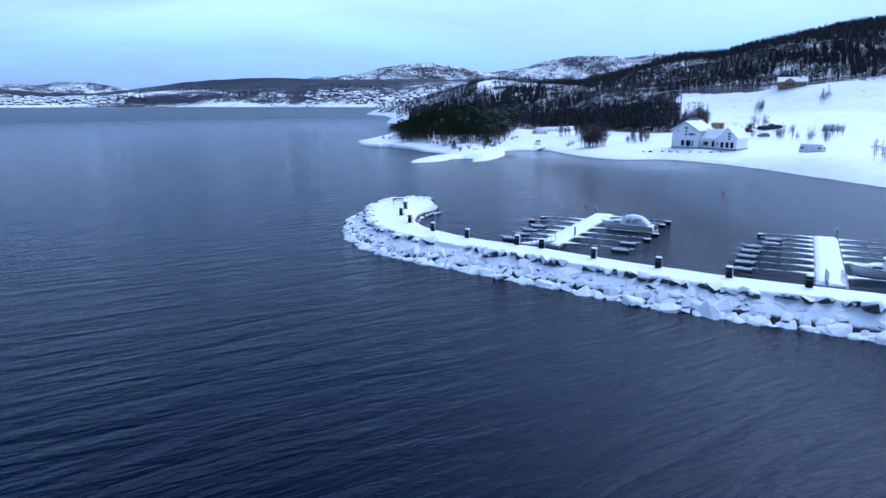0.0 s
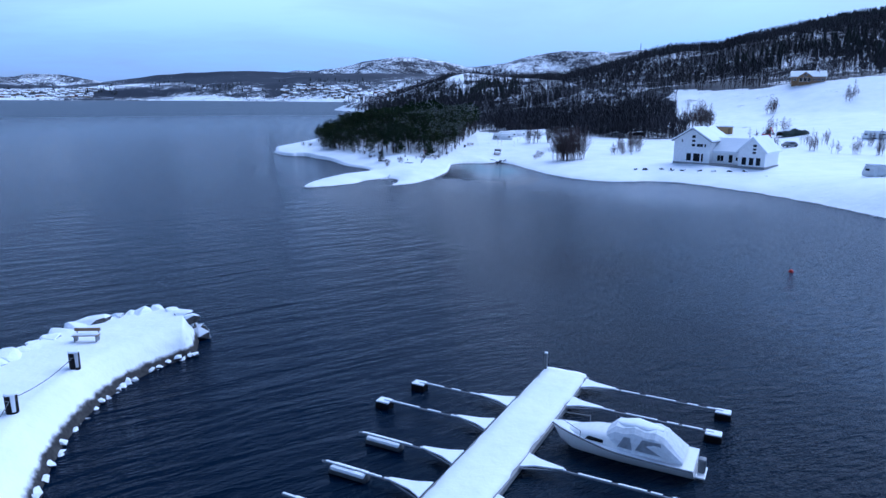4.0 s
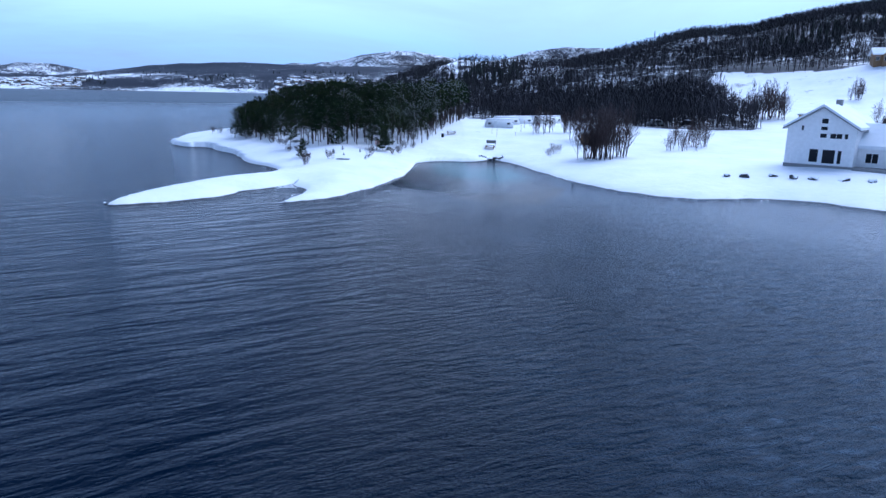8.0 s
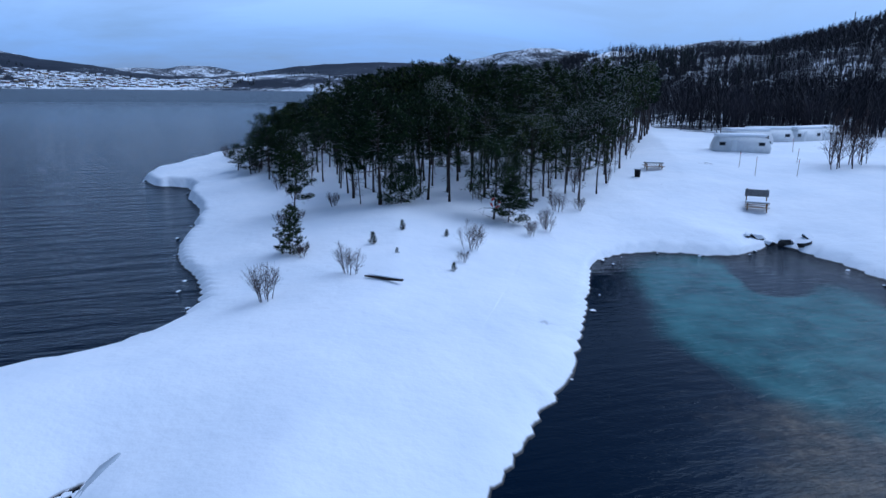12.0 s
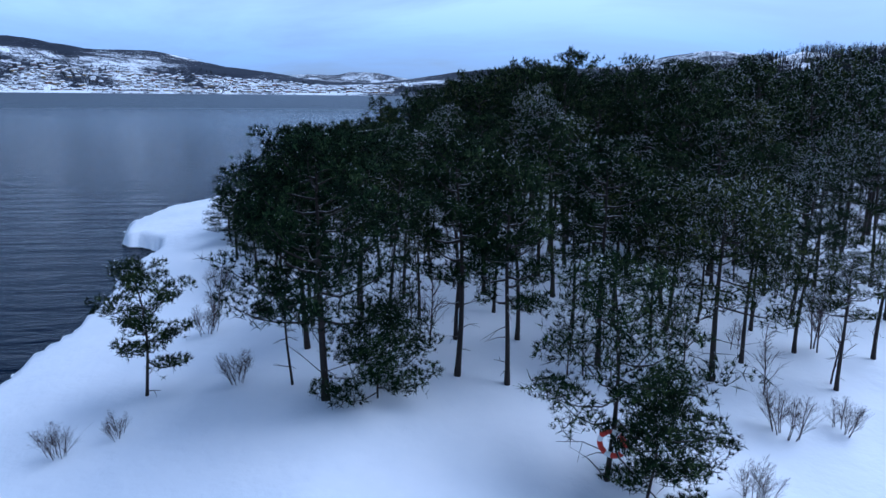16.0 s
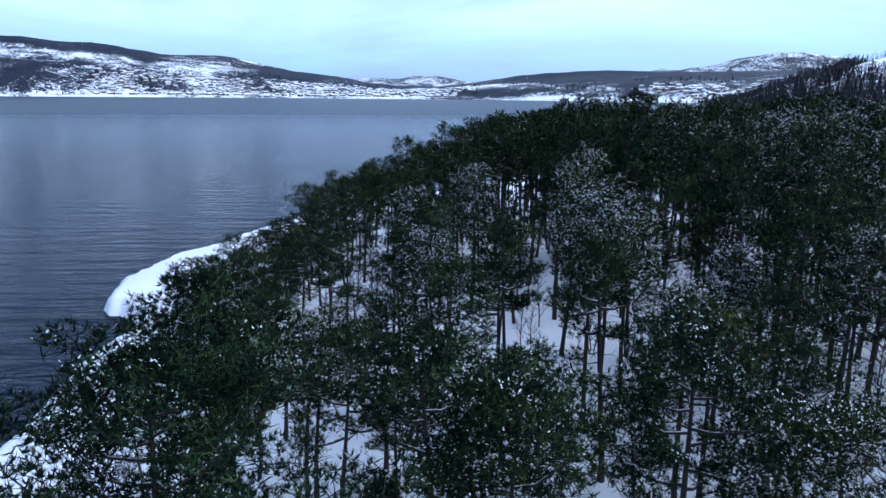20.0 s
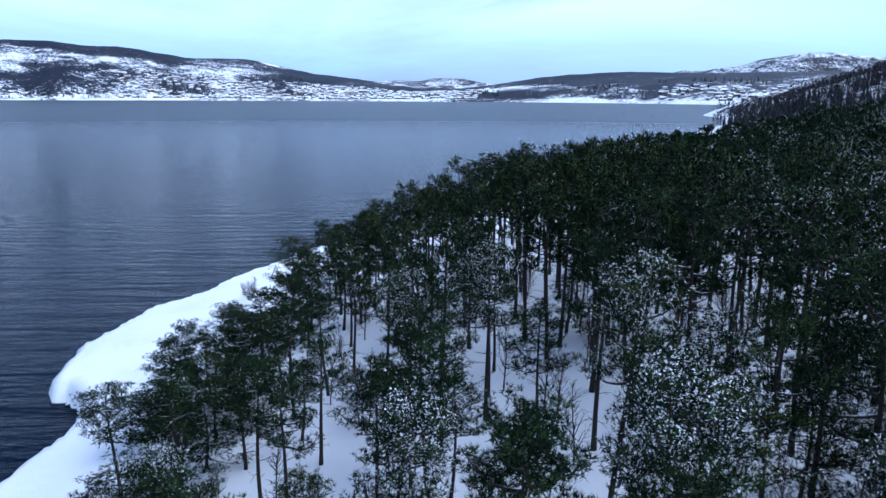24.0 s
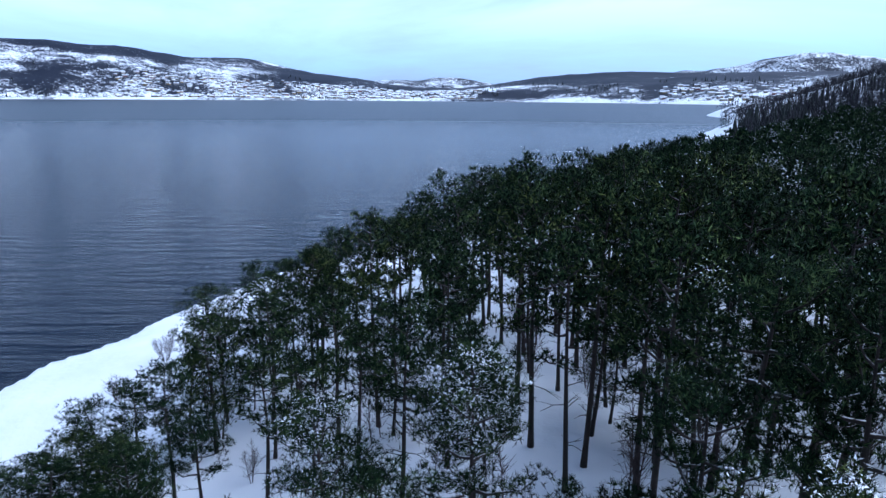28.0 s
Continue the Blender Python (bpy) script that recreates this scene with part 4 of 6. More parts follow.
# ---- trees ----
def tube_arrays(points, radii, sides, verts, faces):
    """Adds a tapered tube along a line of points."""
    base = len(verts)
    p = np.array(points)
    for i in range(len(p)):
        t = p[min(i + 1, len(p) - 1)] - p[max(i - 1, 0)]
        t = t / (np.linalg.norm(t) + 1e-9)
        u = np.cross(t, (0.31, 0.17, 0.93) if abs(t[2]) < 0.9 else (1, 0, 0))
        u /= np.linalg.norm(u) + 1e-9
        w = np.cross(t, u)
        for k in range(sides):
            a = 2 * math.pi * k / sides
            verts.append(tuple(p[i] + radii[i] * (u * math.cos(a) + w * math.sin(a))))
    for i in range(len(p) - 1):
        for k in range(sides):
            k2 = (k + 1) % sides
            faces.append((base + i * sides + k, base + i * sides + k2, base + (i + 1) * sides + k2, base + (i + 1) * sides + k))


def tufts(rng, centres, ways, spikes, length, width):
    """Bristling tufts of needles, one triangle a spike."""
    n = len(centres)
    c = np.repeat(centres, spikes, 0)
    w = np.repeat(ways, spikes, 0)
    d = rng.normal(size=(n * spikes, 3)) * 0.62 + w
    d /= np.linalg.norm(d, axis=1, keepdims=True)
    side = np.cross(d, rng.normal(size=d.shape))
    side /= np.linalg.norm(side, axis=1, keepdims=True)
    ln = length * rng.uniform(0.6, 1.2, (n * spikes, 1))
    root = c + d * ln * 0.05
    v = np.stack([root - side * width, root + side * width, root + d * ln], 1)
    return v


def pine_parts(seed, h, bare, spread, limbs, per_limb, spikes, snowy, tuft=0.15, flat=0.6, bend=0.5, cone=2.6, stout=1.0, wide=0.015, slim=False, pad=0.26, open_=0.0):
    """Meshes of a Scots pine: stem with limbs and dead twigs, a crown of needle cushions, snow on the crown."""
    rng = np.random.default_rng(seed)
    verts, faces = [], []
    t = np.linspace(0, 1, 9)
    swing = rng.uniform(0, 6.28)
    lean = bend * np.array([math.cos(swing), math.sin(swing)])
    line = np.stack([lean[0] * (t ** 2 - 0.6 * t) + 0.08 * np.sin(5 * t + swing), lean[1] * (t ** 2 - 0.6 * t) + 0.08 * np.cos(4 * t + swing), h * 0.97 * t - 0.35 * (1 - t)], -1)
    radii = 0.0115 * stout * h * (1 - t) ** 0.8 + 0.015
    radii[0] *= 1.35
    tube_arrays(line[::2] if slim else line, radii[::2] if slim else radii, 4 if slim else 6, verts, faces)
    if not slim:
        # dead twigs under the crown
        for k in range(int(14 * max(bare, 0.2))):
            f = rng.uniform(0.25 * bare, bare * 1.02)
            root = np.array([np.interp(f, t, line[:, j]) for j in range(3)])
            az, ln = rng.uniform(0, 6.28), spread * rng.uniform(0.25, 0.7)
            way = np.array([math.cos(az), math.sin(az), rng.uniform(-0.25, 0.3)])
            bow = root + way * ln * 0.5 + (0, 0, 0.05 * ln)
            tip = root + way * ln + (0, 0, rng.uniform(-0.12, 0.12) * ln)
            tube_arrays([root, bow, tip], [0.022, 0.014, 0.006], 3, verts, faces)
            tube_arrays([bow, bow + (way + rng.normal(0, 0.5, 3)) * ln * 0.35], [0.010, 0.004], 3, verts, faces)
    centres, ways, inner, outs = [], [], [], []
    for i in range(limbs):
        f = bare + (1 - bare) * ((i + rng.uniform(0, 0.8)) / limbs) ** 0.9
        f = min(f, 0.97)
        g = (f - bare) / (1 - bare)
        root = np.array([np.interp(f, t, line[:, k]) for k in range(3)])
        az = i * 2.4 + rng.uniform(-0.5, 0.5)
        reach = spread * (flat + (1 - flat) * math.sin(min(1, g * 1.7) * math.pi / 2)) * (1 - g ** cone) * rng.uniform(0.65, 1.15) + 0.22
        rise = -0.12 + 0.75 * g + rng.uniform(-0.12, 0.15)
        out = np.array([math.cos(az), math.sin(az), 0])
        cross = np.array([-out[1], out[0], 0])
        pts = [root]
        for k in range(1, 5):
            u = k / 4
            pts.append(root + out * reach * u + np.array([0, 0, reach * (rise * u + 0.28 * u * u - 0.10 * math.sin(u * 3.1))]) + rng.normal(0, 0.05 * reach / 2, 3))
        r0 = 0.006 * h * (1 - 0.6 * g) + 0.008
        if not slim:
            tube_arrays(pts, [r0, r0 * 0.8, r0 * 0.6, r0 * 0.42, r0 * 0.2], 4, verts, faces)
        pts = np.array(pts)
        # cushions of foliage along the outer part of the limb
        pads = max(2, int(round(1.5 + 3.0 * reach / spread)))
        for k in range(pads):
            u = 1.0 - (0.72 - open_) * (k / pads) ** 0.9 * rng.uniform(0.8, 1.1)
            q = np.array([np.interp(u * 4, np.arange(5), pts[:, j]) for j in range(3)])
            size = spread * pad * rng.uniform(0.72, 1.25) * (0.75 + 0.25 * reach / spread)
            centre = q + cross * rng.uniform(-1, 1) * (0.15 + 0.5 * (1 - u)) * reach + (0, 0, 0.25 * size)
            if not slim:
                tube_arrays([q, (q + centre) / 2 + (0, 0, -0.03), centre], [r0 * 0.4, r0 * 0.3, r0 * 0.12], 3, verts, faces)
            n = max(3, int(per_limb / 4 * (size / (spread * pad)) ** 1.6))
            way = rng.normal(size=(n, 3))
            way[:, 2] = np.abs(way[:, 2]) * 0.95 - 0.28
            way /= np.linalg.norm(way, axis=1, keepdims=True)
            place = centre + way * (1, 1, 0.60) * size * rng.uniform(0.35, 1.0, (n, 1)) ** 0.5
            centres.append(place)
            ways.append(way * 0.8 + (0, 0, 0.75))
            outs.append(way)
            m = 4 if slim else 10
            inner.append(centre + rng.normal(0, 1, (m, 3)) * (0.42, 0.42, 0.22) * size)
    top = line[-1] + rng.normal(0, 0.13, (9, 3)) + (0, 0, 0.04)
    centres, ways, outs = np.concatenate(centres + [top]), np.concatenate(ways + [np.tile((0, 0, 1.0), (9, 1))]), np.concatenate(outs + [np.tile((0, 0, 1.0), (9, 1))])
    ways /= np.linalg.norm(ways, axis=1, keepdims=True)
    trunk = from_arrays("trunk", verts, faces, bark, True)
    v = tufts(rng, centres, ways, spikes, tuft, wide)
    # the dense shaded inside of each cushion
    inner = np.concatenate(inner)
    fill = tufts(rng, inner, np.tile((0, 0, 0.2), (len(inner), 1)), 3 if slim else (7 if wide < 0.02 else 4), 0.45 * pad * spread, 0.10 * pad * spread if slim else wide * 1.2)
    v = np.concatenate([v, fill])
    # needles turn their faces out of the cushions, and shade as rounded masses
    heart = np.array([line[-1][0] * 0.7, line[-1][1] * 0.7, h * (bare + 0.35 * (1 - bare))])
    out_ = v.mean(1) - heart
    out_ /= np.linalg.norm(out_, axis=1, keepdims=True) + 1e-9
    out_ = 0.55 * out_ + 0.6 * np.concatenate([np.repeat(outs, spikes, 0), 0.6 * out_[-len(fill):]])
    out_ /= np.linalg.norm(out_, axis=1, keepdims=True) + 1e-9
    face = np.cross(v[:, 1] - v[:, 0], v[:, 2] - v[:, 0])
    face /= np.linalg.norm(face, axis=1, keepdims=True) + 1e-9
    flip = (face * out_).sum(1) < 0
    v[flip] = v[flip][:, [1, 0, 2]]
    face[flip] *= -1
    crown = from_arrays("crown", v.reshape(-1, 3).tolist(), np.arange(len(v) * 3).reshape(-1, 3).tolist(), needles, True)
    soft = 0.7 * out_ + 0.4 * face
    soft /= np.linalg.norm(soft, axis=1, keepdims=True)
    crown.normals_split_custom_set_from_vertices(np.repeat(soft, 3, 0).tolist())
    # snow lies in shreds on the upper tufts
    high = (centres[:, 2] / h - bare) / (1 - bare)
    pick = (rng.random(len(centres)) < snowy * np.clip(0.35 + 0.6 * high, 0.1, 1.2)) & (outs[:, 2] > -0.15)
    c = centres[pick] + ways[pick] * tuft * 0.55 + (0, 0, 0.012)
    n = 3 if slim else 4
    c = np.repeat(c, n, 0) + rng.normal(0, tuft * 0.32, (len(c) * n, 3))
    s = tuft * rng.uniform(0.10, 0.25, (len(c), 1))
    turn_ = rng.uniform(0, 6.28, (len(c), 1))
    along = np.concatenate([np.cos(turn_), np.sin(turn_), rng.uniform(-0.1, 0.9, turn_.shape)], 1)
    wide_ = np.concatenate([-np.sin(turn_), np.cos(turn_), rng.uniform(-0.4, 0.4, turn_.shape)], 1)
    sv = np.stack([c - along * s - wide_ * s * 0.5, c - along * s * 0.6 + wide_ * s * 0.5, c + along * s], 1)
    flakes = from_arrays("snow_tufts", sv.reshape(-1, 3).tolist(), np.arange(len(c) * 3).reshape(-1, 3).tolist(), snow)
    return trunk, crown, flakes


def pine(name, parts, m, label, group=""):
    ob = thing(name, m, label, "tree", group)
    for n, me in zip(("trunk", "crown", "snow_dust"), parts):
        if me is not None and len(me.vertices):
            p = new(n, me)
            p.parent = ob
            if n != "trunk":
                tagged(p, kind="stuff")
    return ob


# bare share, spread, limbs, snow, flatness
NEAR_KINDS = [pine_parts(100 + i, 8.0, b, s, l, 66, 10, w, flat=f, wide=0.0095, tuft=0.16) for i, (b, s, l, w, f) in enumerate((
    (0.55, 1.60, 20, 0.03, 0.7), (0.62, 1.45, 17, 0.02, 0.75), (0.52, 1.65, 20, 0.08, 0.8), (0.64, 1.40, 16, 0.02, 0.7),
    (0.66, 1.30, 15, 0.03, 0.7), (0.58, 1.70, 18, 0.02, 0.65), (0.54, 1.45, 19, 1.1, 0.75), (0.40, 1.30, 22, 1.3, 0.9), (0.60, 1.55, 18, 0.8, 0.8)))]
FAR_KINDS = [pine_parts(200 + i, 8.0, b, s, 14, 30, 7, w, tuft=0.20, wide=0.021) for i, (b, s, w) in enumerate(((0.52, 1.6, 0.04), (0.58, 1.5, 0.02), (0.6, 1.4, 0.02), (0.48, 1.55, 0.8), (0.56, 1.45, 1.1)))]
MID_KINDS = [pine_parts(215 + i, 8.0, b, s, 12, 20, 6, w, tuft=0.26, wide=0.034, slim=True) for i, (b, s, w) in enumerate(((0.52, 1.6, 0.05), (0.57, 1.5, 0.03), (0.5, 1.55, 0.9), (0.56, 1.45, 1.2)))]
WOOD_KINDS = [pine_parts(230 + i, 8.0, b, s, 8, 14, 6, w, tuft=0.42, wide=0.070, slim=True) for i, (b, s, w) in enumerate(((0.45, 1.6, 0.05), (0.5, 1.5, 0.03), (0.45, 1.7, 0.6), (0.48, 1.55, 0.9)))]


def in_forest(x, y, d):
    """The pine wood on the point: inland of the beach, west of the clearing with the caravans."""
    east = np.interp(y, [118, 124, 131, 150, 175, 196, 240, 300], [-14, -11, -5, -1, 3, 6, 4, -12])
    south = np.interp(x, [-50, -44, -36, -30, -24, -14, -4, 10], [148, 142.5, 135.5, 131.2, 127.2, 127, 132, 140])
    edge = 5.9 + 1.6 * fuzz(x, y, 8, 41) + 7.5 * np.clip((y - 143) / 12, 0, 1)
    return (d > edge) & (x < east) & (y > south) & (y < 330)


def strew(rng, n, x0, x1, y0, y1, gap, test, taken=()):
    """Uneven places at least gap apart."""
    x, y = rng.uniform(x0, x1, n), rng.uniform(y0, y1, n)
    d = coast_distance(x, y)
    ok = test(x, y, d)
    cells, kept = {}, []

    def add(px, py):
        cells.setdefault((int(px // gap), int(py // gap)), []).append((px, py))
    for q in taken:
        add(*q)
    for px, py in zip(x[ok], y[ok]):
        i, j = int(px // gap), int(py // gap)
        if all((px - q[0]) ** 2 + (py - q[1]) ** 2 > gap * gap for a in (-1, 0, 1) for b in (-1, 0, 1) for q in cells.get((i + a, j + b), ())):
            add(px, py)
            kept.append((px, py))
    return kept


# trees that stand out along the southern edge of the wood: x, y, height, bare share, spread, limbs, tufts a limb, snow, flatness, stoutness, label
EDGE_PINES = [
    (-27.2, 121.2, 4.5, 0.32, 1.45, 15, 40, 0.12, 0.9, 0.9, "lone young Scots pine with an open crown on the snow"),
    (-20.8, 122.2, 8.0, 0.36, 2.9, 38, 110, 0.06, 0.92, 1.35, "broad old Scots pine with low spreading limbs"),
    (-19.2, 122.9, 2.5, 0.08, 1.7, 18, 44, 0.25, 0.9, 0.8, "low bushy pine under the broad old pine"),
    (-17.8, 125.7, 7.9, 0.45, 1.8, 22, 50, 0.15, 0.7, 1.0, "tall Scots pine at the edge of the wood"),
    (-16.2, 126.0, 7.4, 0.42, 1.7, 22, 50, 0.2, 0.8, 0.9, "tall Scots pine at the edge of the wood"),
    (-22.6, 122.9, 4.6, 0.55, 0.9, 10, 30, 0.15, 0.7, 0.6, "thin crooked young pine with few limbs"),
    (-10.0, 130.2, 6.6, 0.40, 3.0, 24, 90, 0.7, 0.95, 1.5, "crooked Scots pine with a flat snow-topped crown"),
    (-12.1, 122.6, 5.6, 0.26, 2.75, 22, 56, 0.35, 0.85, 1.0, "open-limbed Scots pine that carries the lifebuoy"),
    (-11.0, 122.4, 3.1, 0.14, 1.5, 18, 50, 0.2, 0.9, 0.8, "short bushy pine beside the lifebuoy tree"),
    (-24.2, 126.0, 8.2, 0.45, 1.7, 22, 50, 0.1, 0.7, 1.0, "tall Scots pine at the edge of the wood"),
    (-13.8, 129.2, 7.9, 0.48, 1.7, 20, 50, 0.3, 0.7, 1.0, "tall Scots pine at the edge of the wood"),
]
for k, (x, y, h, b, s, l, p, w, f, st, label) in enumerate(EDGE_PINES):
    broad = s > 2.5
    pine("pine_tree", pine_parts(300 + k, h, b, s, l, int(p * (1.6 if broad else 2.3)), 11, w, flat=f, stout=st, wide=0.0115, tuft=0.15, pad=0.23 if broad else 0.27, open_=0.1 if broad else 0.0, bend=0.9 if "crooked" in label else 0.4), pose(x, y, on_ground(x, y), 0, 0, 40 * k), label, "pines of the wood")

rng_f = np.random.default_rng(5)
# stems that show singly inside the wood, then the rest strewn between them
STEMS_SOUTH = [(-23.2, 132.3), (-20.5, 132.0), (-18.8, 132.1), (-17.1, 129.8), (-13.9, 133.0), (-11.9, 133.7), (-10.9, 135.0), (-12.8, 139.4), (-14.8, 135.0), (-16.1, 137.5), (-17.7, 139.6), (-14.6, 139.2), (-13.8, 148.9), (-17.5, 153.9)]
STEMS_NORTH = [(-26.1, 163.1), (-28.0, 147.7), (-22.6, 150.1), (-25.1, 152.4), (-21.5, 154.0), (-28.4, 156.8), (-30.7, 157.2), (-26.3, 160.9), (-32.2, 141.9), (-34.7, 140.4), (-34.1, 143.0), (-36.5, 149.5), (-32.1, 148.2), (-28.5, 155.1), (-21.4, 151.6)]
fixed = STEMS_SOUTH + STEMS_NORTH


def thin_wood(x, y, d):
    """The wood with its open places, where tall stems stand apart."""
    gaps = fuzz(x, y, 7, 43, 2) > 0.40
    return in_forest(x, y, d) & ~((y < 180) & gaps)


forest = fixed + strew(rng_f, 26000, -66, 45, 118, 330, 2.1, thin_wood, fixed + [(e[0], e[1]) for e in EDGE_PINES])
forest.sort(key=lambda p: p[1] + 0.25 * abs(p[0] + 22))
fx, fy = np.array([p[0] for p in forest]), np.array([p[1] for p in forest])
zs, ds = height(fx, fy)[0], coast_distance(fx, fy)
wood_f = []
for n, ((x, y), z, d) in enumerate(zip(forest, zs, ds)):
    kinds, dusted = (NEAR_KINDS, 3) if n < 90 else ((FAR_KINDS, 2) if n < 264 else ((MID_KINDS, 2) if n < 480 else (WOOD_KINDS, 2)))
    grow = 0.54 + 0.62 * min(1, max(0, (d - 9.5) / 17)) - (0.10 if x < -44 else 0)
    s = grow * rng_f.uniform(0.88, 1.12) * (0.72 if rng_f.random() < 0.14 else 1)
    m = pose(x, y, z, rng_f.uniform(-3, 3), rng_f.uniform(-3, 3), rng_f.uniform(0, 360)) @ Matrix.Diagonal((0.35 + 0.65 * s, 0.35 + 0.65 * s, s * rng_f.uniform(0.95, 1.08), 1))
    # hoar lies thickest on the sheltered eastern side
    frosty = rng_f.random() < 0.12 + 0.62 * min(1, max(0, (x + 26) / 16))
    pick = rng_f.integers(dusted)
    trio = kinds[len(kinds) - dusted + pick] if frosty else kinds[rng_f.integers(len(kinds) - dusted)]
    if n < 264:
        pine("pine_tree", trio, m, "young Scots pine near the shore" if s < 0.75 else ("Scots pine white with snow in the wood" if frosty else "tall Scots pine with a dark green crown in the wood"), "pines of the wood")
    else:
        wood_f.append((m, trio))


def joined(name, items, k, label, category):
    """One object out of many far trees."""
    vs, fs, base = [], [], 0
    for m, trio in items:
        me = trio[k]
        co = np.empty(len(me.vertices) * 3)
        me.vertices.foreach_get("co", co)
        co = co.reshape(-1, 3) @ np.array(m.to_3x3()).T + np.array(m.translation)
        vs.append(co)
        quads = FACE_CACHE.setdefault((me.name, 0), np.array([list(f) + [f[-1]] * (4 - len(f)) for f in trio_faces(me)]))
        fs.append(quads + base)
        base += len(co)
    if not vs:
        return
    fs = [f[:3] if f[2] == f[3] else f for f in np.vstack(fs).tolist()]
    ob = new(name, from_arrays(name, np.vstack(vs).tolist(), fs, me.materials[0]))
    return tagged(ob, label, category, kind="stuff")


FACE_CACHE = {}


def trio_faces(me):
    if me.name not in FACE_CACHE:
        FACE_CACHE[me.name] = [tuple(p.vertices) for p in me.polygons]
    return FACE_CACHE[me.name]


joined("far_pine_trunks", wood_f, 0, "stems of the far part of the pine wood", "trees")
joined("far_pine_crowns", wood_f, 1, "dark green crowns of the far pine wood", "trees")
joined("far_pine_snow", wood_f, 2, "snow on the crowns of the far pine wood", "snow")


# small spruces and pines on the open snow
SAPLING = [pine_parts(880 + k, 2.4, 0.06, 0.8, 26, 30, 9, 0.12, tuft=0.13, wide=0.012, flat=1.0, bend=0.05, cone=1.0) for k in range(3)]


def spruce(x, y, h, label):
    m = pose(x, y, on_ground(x, y), 0, 0, (x * 91) % 360) @ Matrix.Diagonal((h / 2.4, h / 2.4, h / 2.4, 1))
    return pine("young_conifer", SAPLING[int(abs(x) * 7) % 3], m, label, "young conifers on the snow")


for x, y, h in ((-23.0, 110.8, 2.7), (-18.15, 111.85, 0.7), (-17.1, 114.9, 0.6), (-14.2, 114.9, 0.45), (-16.2, 110.2, 0.3), (-22.2, 111.4, 0.35), (-12.6, 108.9, 0.45)):
    spruce(x, y, h, "slender young pine on the open snow" if h > 2 else "knee-high young conifer poking out of the snow")


# leafless bushes and birches
def bare_parts(seed, h, stems, forks, spread, lean=0.25, width=0.006):
    rng = np.random.default_rng(seed)
    verts, faces = [], []
    for s in range(stems):
        az = rng.uniform(0, 6.28)
        tilt = lean * rng.uniform(0.3, 1.2) if stems > 1 else 0.03
        hh = h * rng.uniform(0.7, 1.0)
        foot = np.array([math.cos(az), math.sin(az), 0]) * (0.05 + 0.02 * stems) * rng.uniform(0, 1)
        t = np.linspace(0, 1, 6)
        line = foot + np.stack([math.cos(az) * tilt * hh * t + 0.03 * h * np.sin(4 * t + az), math.sin(az) * tilt * hh * t + 0.03 * h * np.cos(3 * t + az), hh * t - 0.1 * (1 - t)], -1)
        r = width * h * (1 - 0.85 * t) + 0.0008
        tube_arrays(line, r, 5, verts, faces)
        for k in range(forks):
            u = rng.uniform(0.22, 0.97)
            q = np.array([np.interp(u, t, line[:, j]) for j in range(3)])
            a2, up = rng.uniform(0, 6.28), rng.uniform(0.7, 1.6)
            ln = spread * h * (1.1 - u) * rng.uniform(0.5, 1.0)
            d = np.array([math.cos(a2), math.sin(a2), up])
            d /= np.linalg.norm(d)
            mid, tip = q + d * ln * 0.5 + (0, 0, 0.03 * ln), q + d * ln + (0, 0, 0.16 * ln)
            w = width * h * 0.3 + 0.0007
            tube_arrays([q, mid, tip], [w, w * 0.6, w * 0.3], 3, verts, faces)
            for j in range(3):
                v = rng.uniform(0.3, 0.95)
                b = q + (tip - q) * v
                d2 = d + rng.normal(0, 0.5, 3)
                tube_arrays([b, b + d2 * ln * 0.38], [w * 0.5, w * 0.22], 3, verts, faces)
    return from_arrays("branches", verts, faces, twig)


BUSHES = [bare_parts(400 + k, 1.0, 10, 26, 0.62, 0.5, 0.0095) for k in range(4)]
BIRCHES = [bare_parts(420 + k, 1.0, n, 38, 0.40, 0.18, 0.010) for k, n in enumerate((1, 2, 1, 3, 2))]


def bare(name, me, x, y, h, label, category, group):
    ob = new(name, me)
    ob.matrix_basis = pose(x, y, on_ground(x, y) - 0.02, 0, 0, (x * 77 + y * 31) % 360) @ Matrix.Diagonal((h, h, h, 1))
    return tagged(ob, label, category, group)


for k, (x, y, h) in enumerate(((-12.4, 113.3, 1.8), (-21.0, 102.6, 2.1), (-17.8, 106.4, 1.7), (-26.6, 117.4, 1.1), (-25.6, 118.6, 0.8), (-24.7, 122.7, 1.3), (-7.7, 127.6, 1.7), (-8.5, 123.7, 1.2),
                               (-8.1, 121.9, 1.2), (-9.3, 120.0, 1.3), (-24.1, 114.4, 0.6), (-29.5, 126.5, 1.4), (-33, 131, 1.6), (-31, 128.5, 1.2), (-12.4, 110.6, 0.8), (-21.9, 109.6, 1.0),
                               (18.6, 121.6, 1.6), (20.2, 124.5, 2.2), (-6.0, 128.6, 1.2), (-40, 141, 1.5), (-44, 147.5, 1.3), (-50, 153, 1.5), (-53, 158, 1.6))):
    bare("bare_bush", BUSHES[k % 4], x, y, h, "leafless brown bush standing in the snow", "bush", "bushes on the snow")

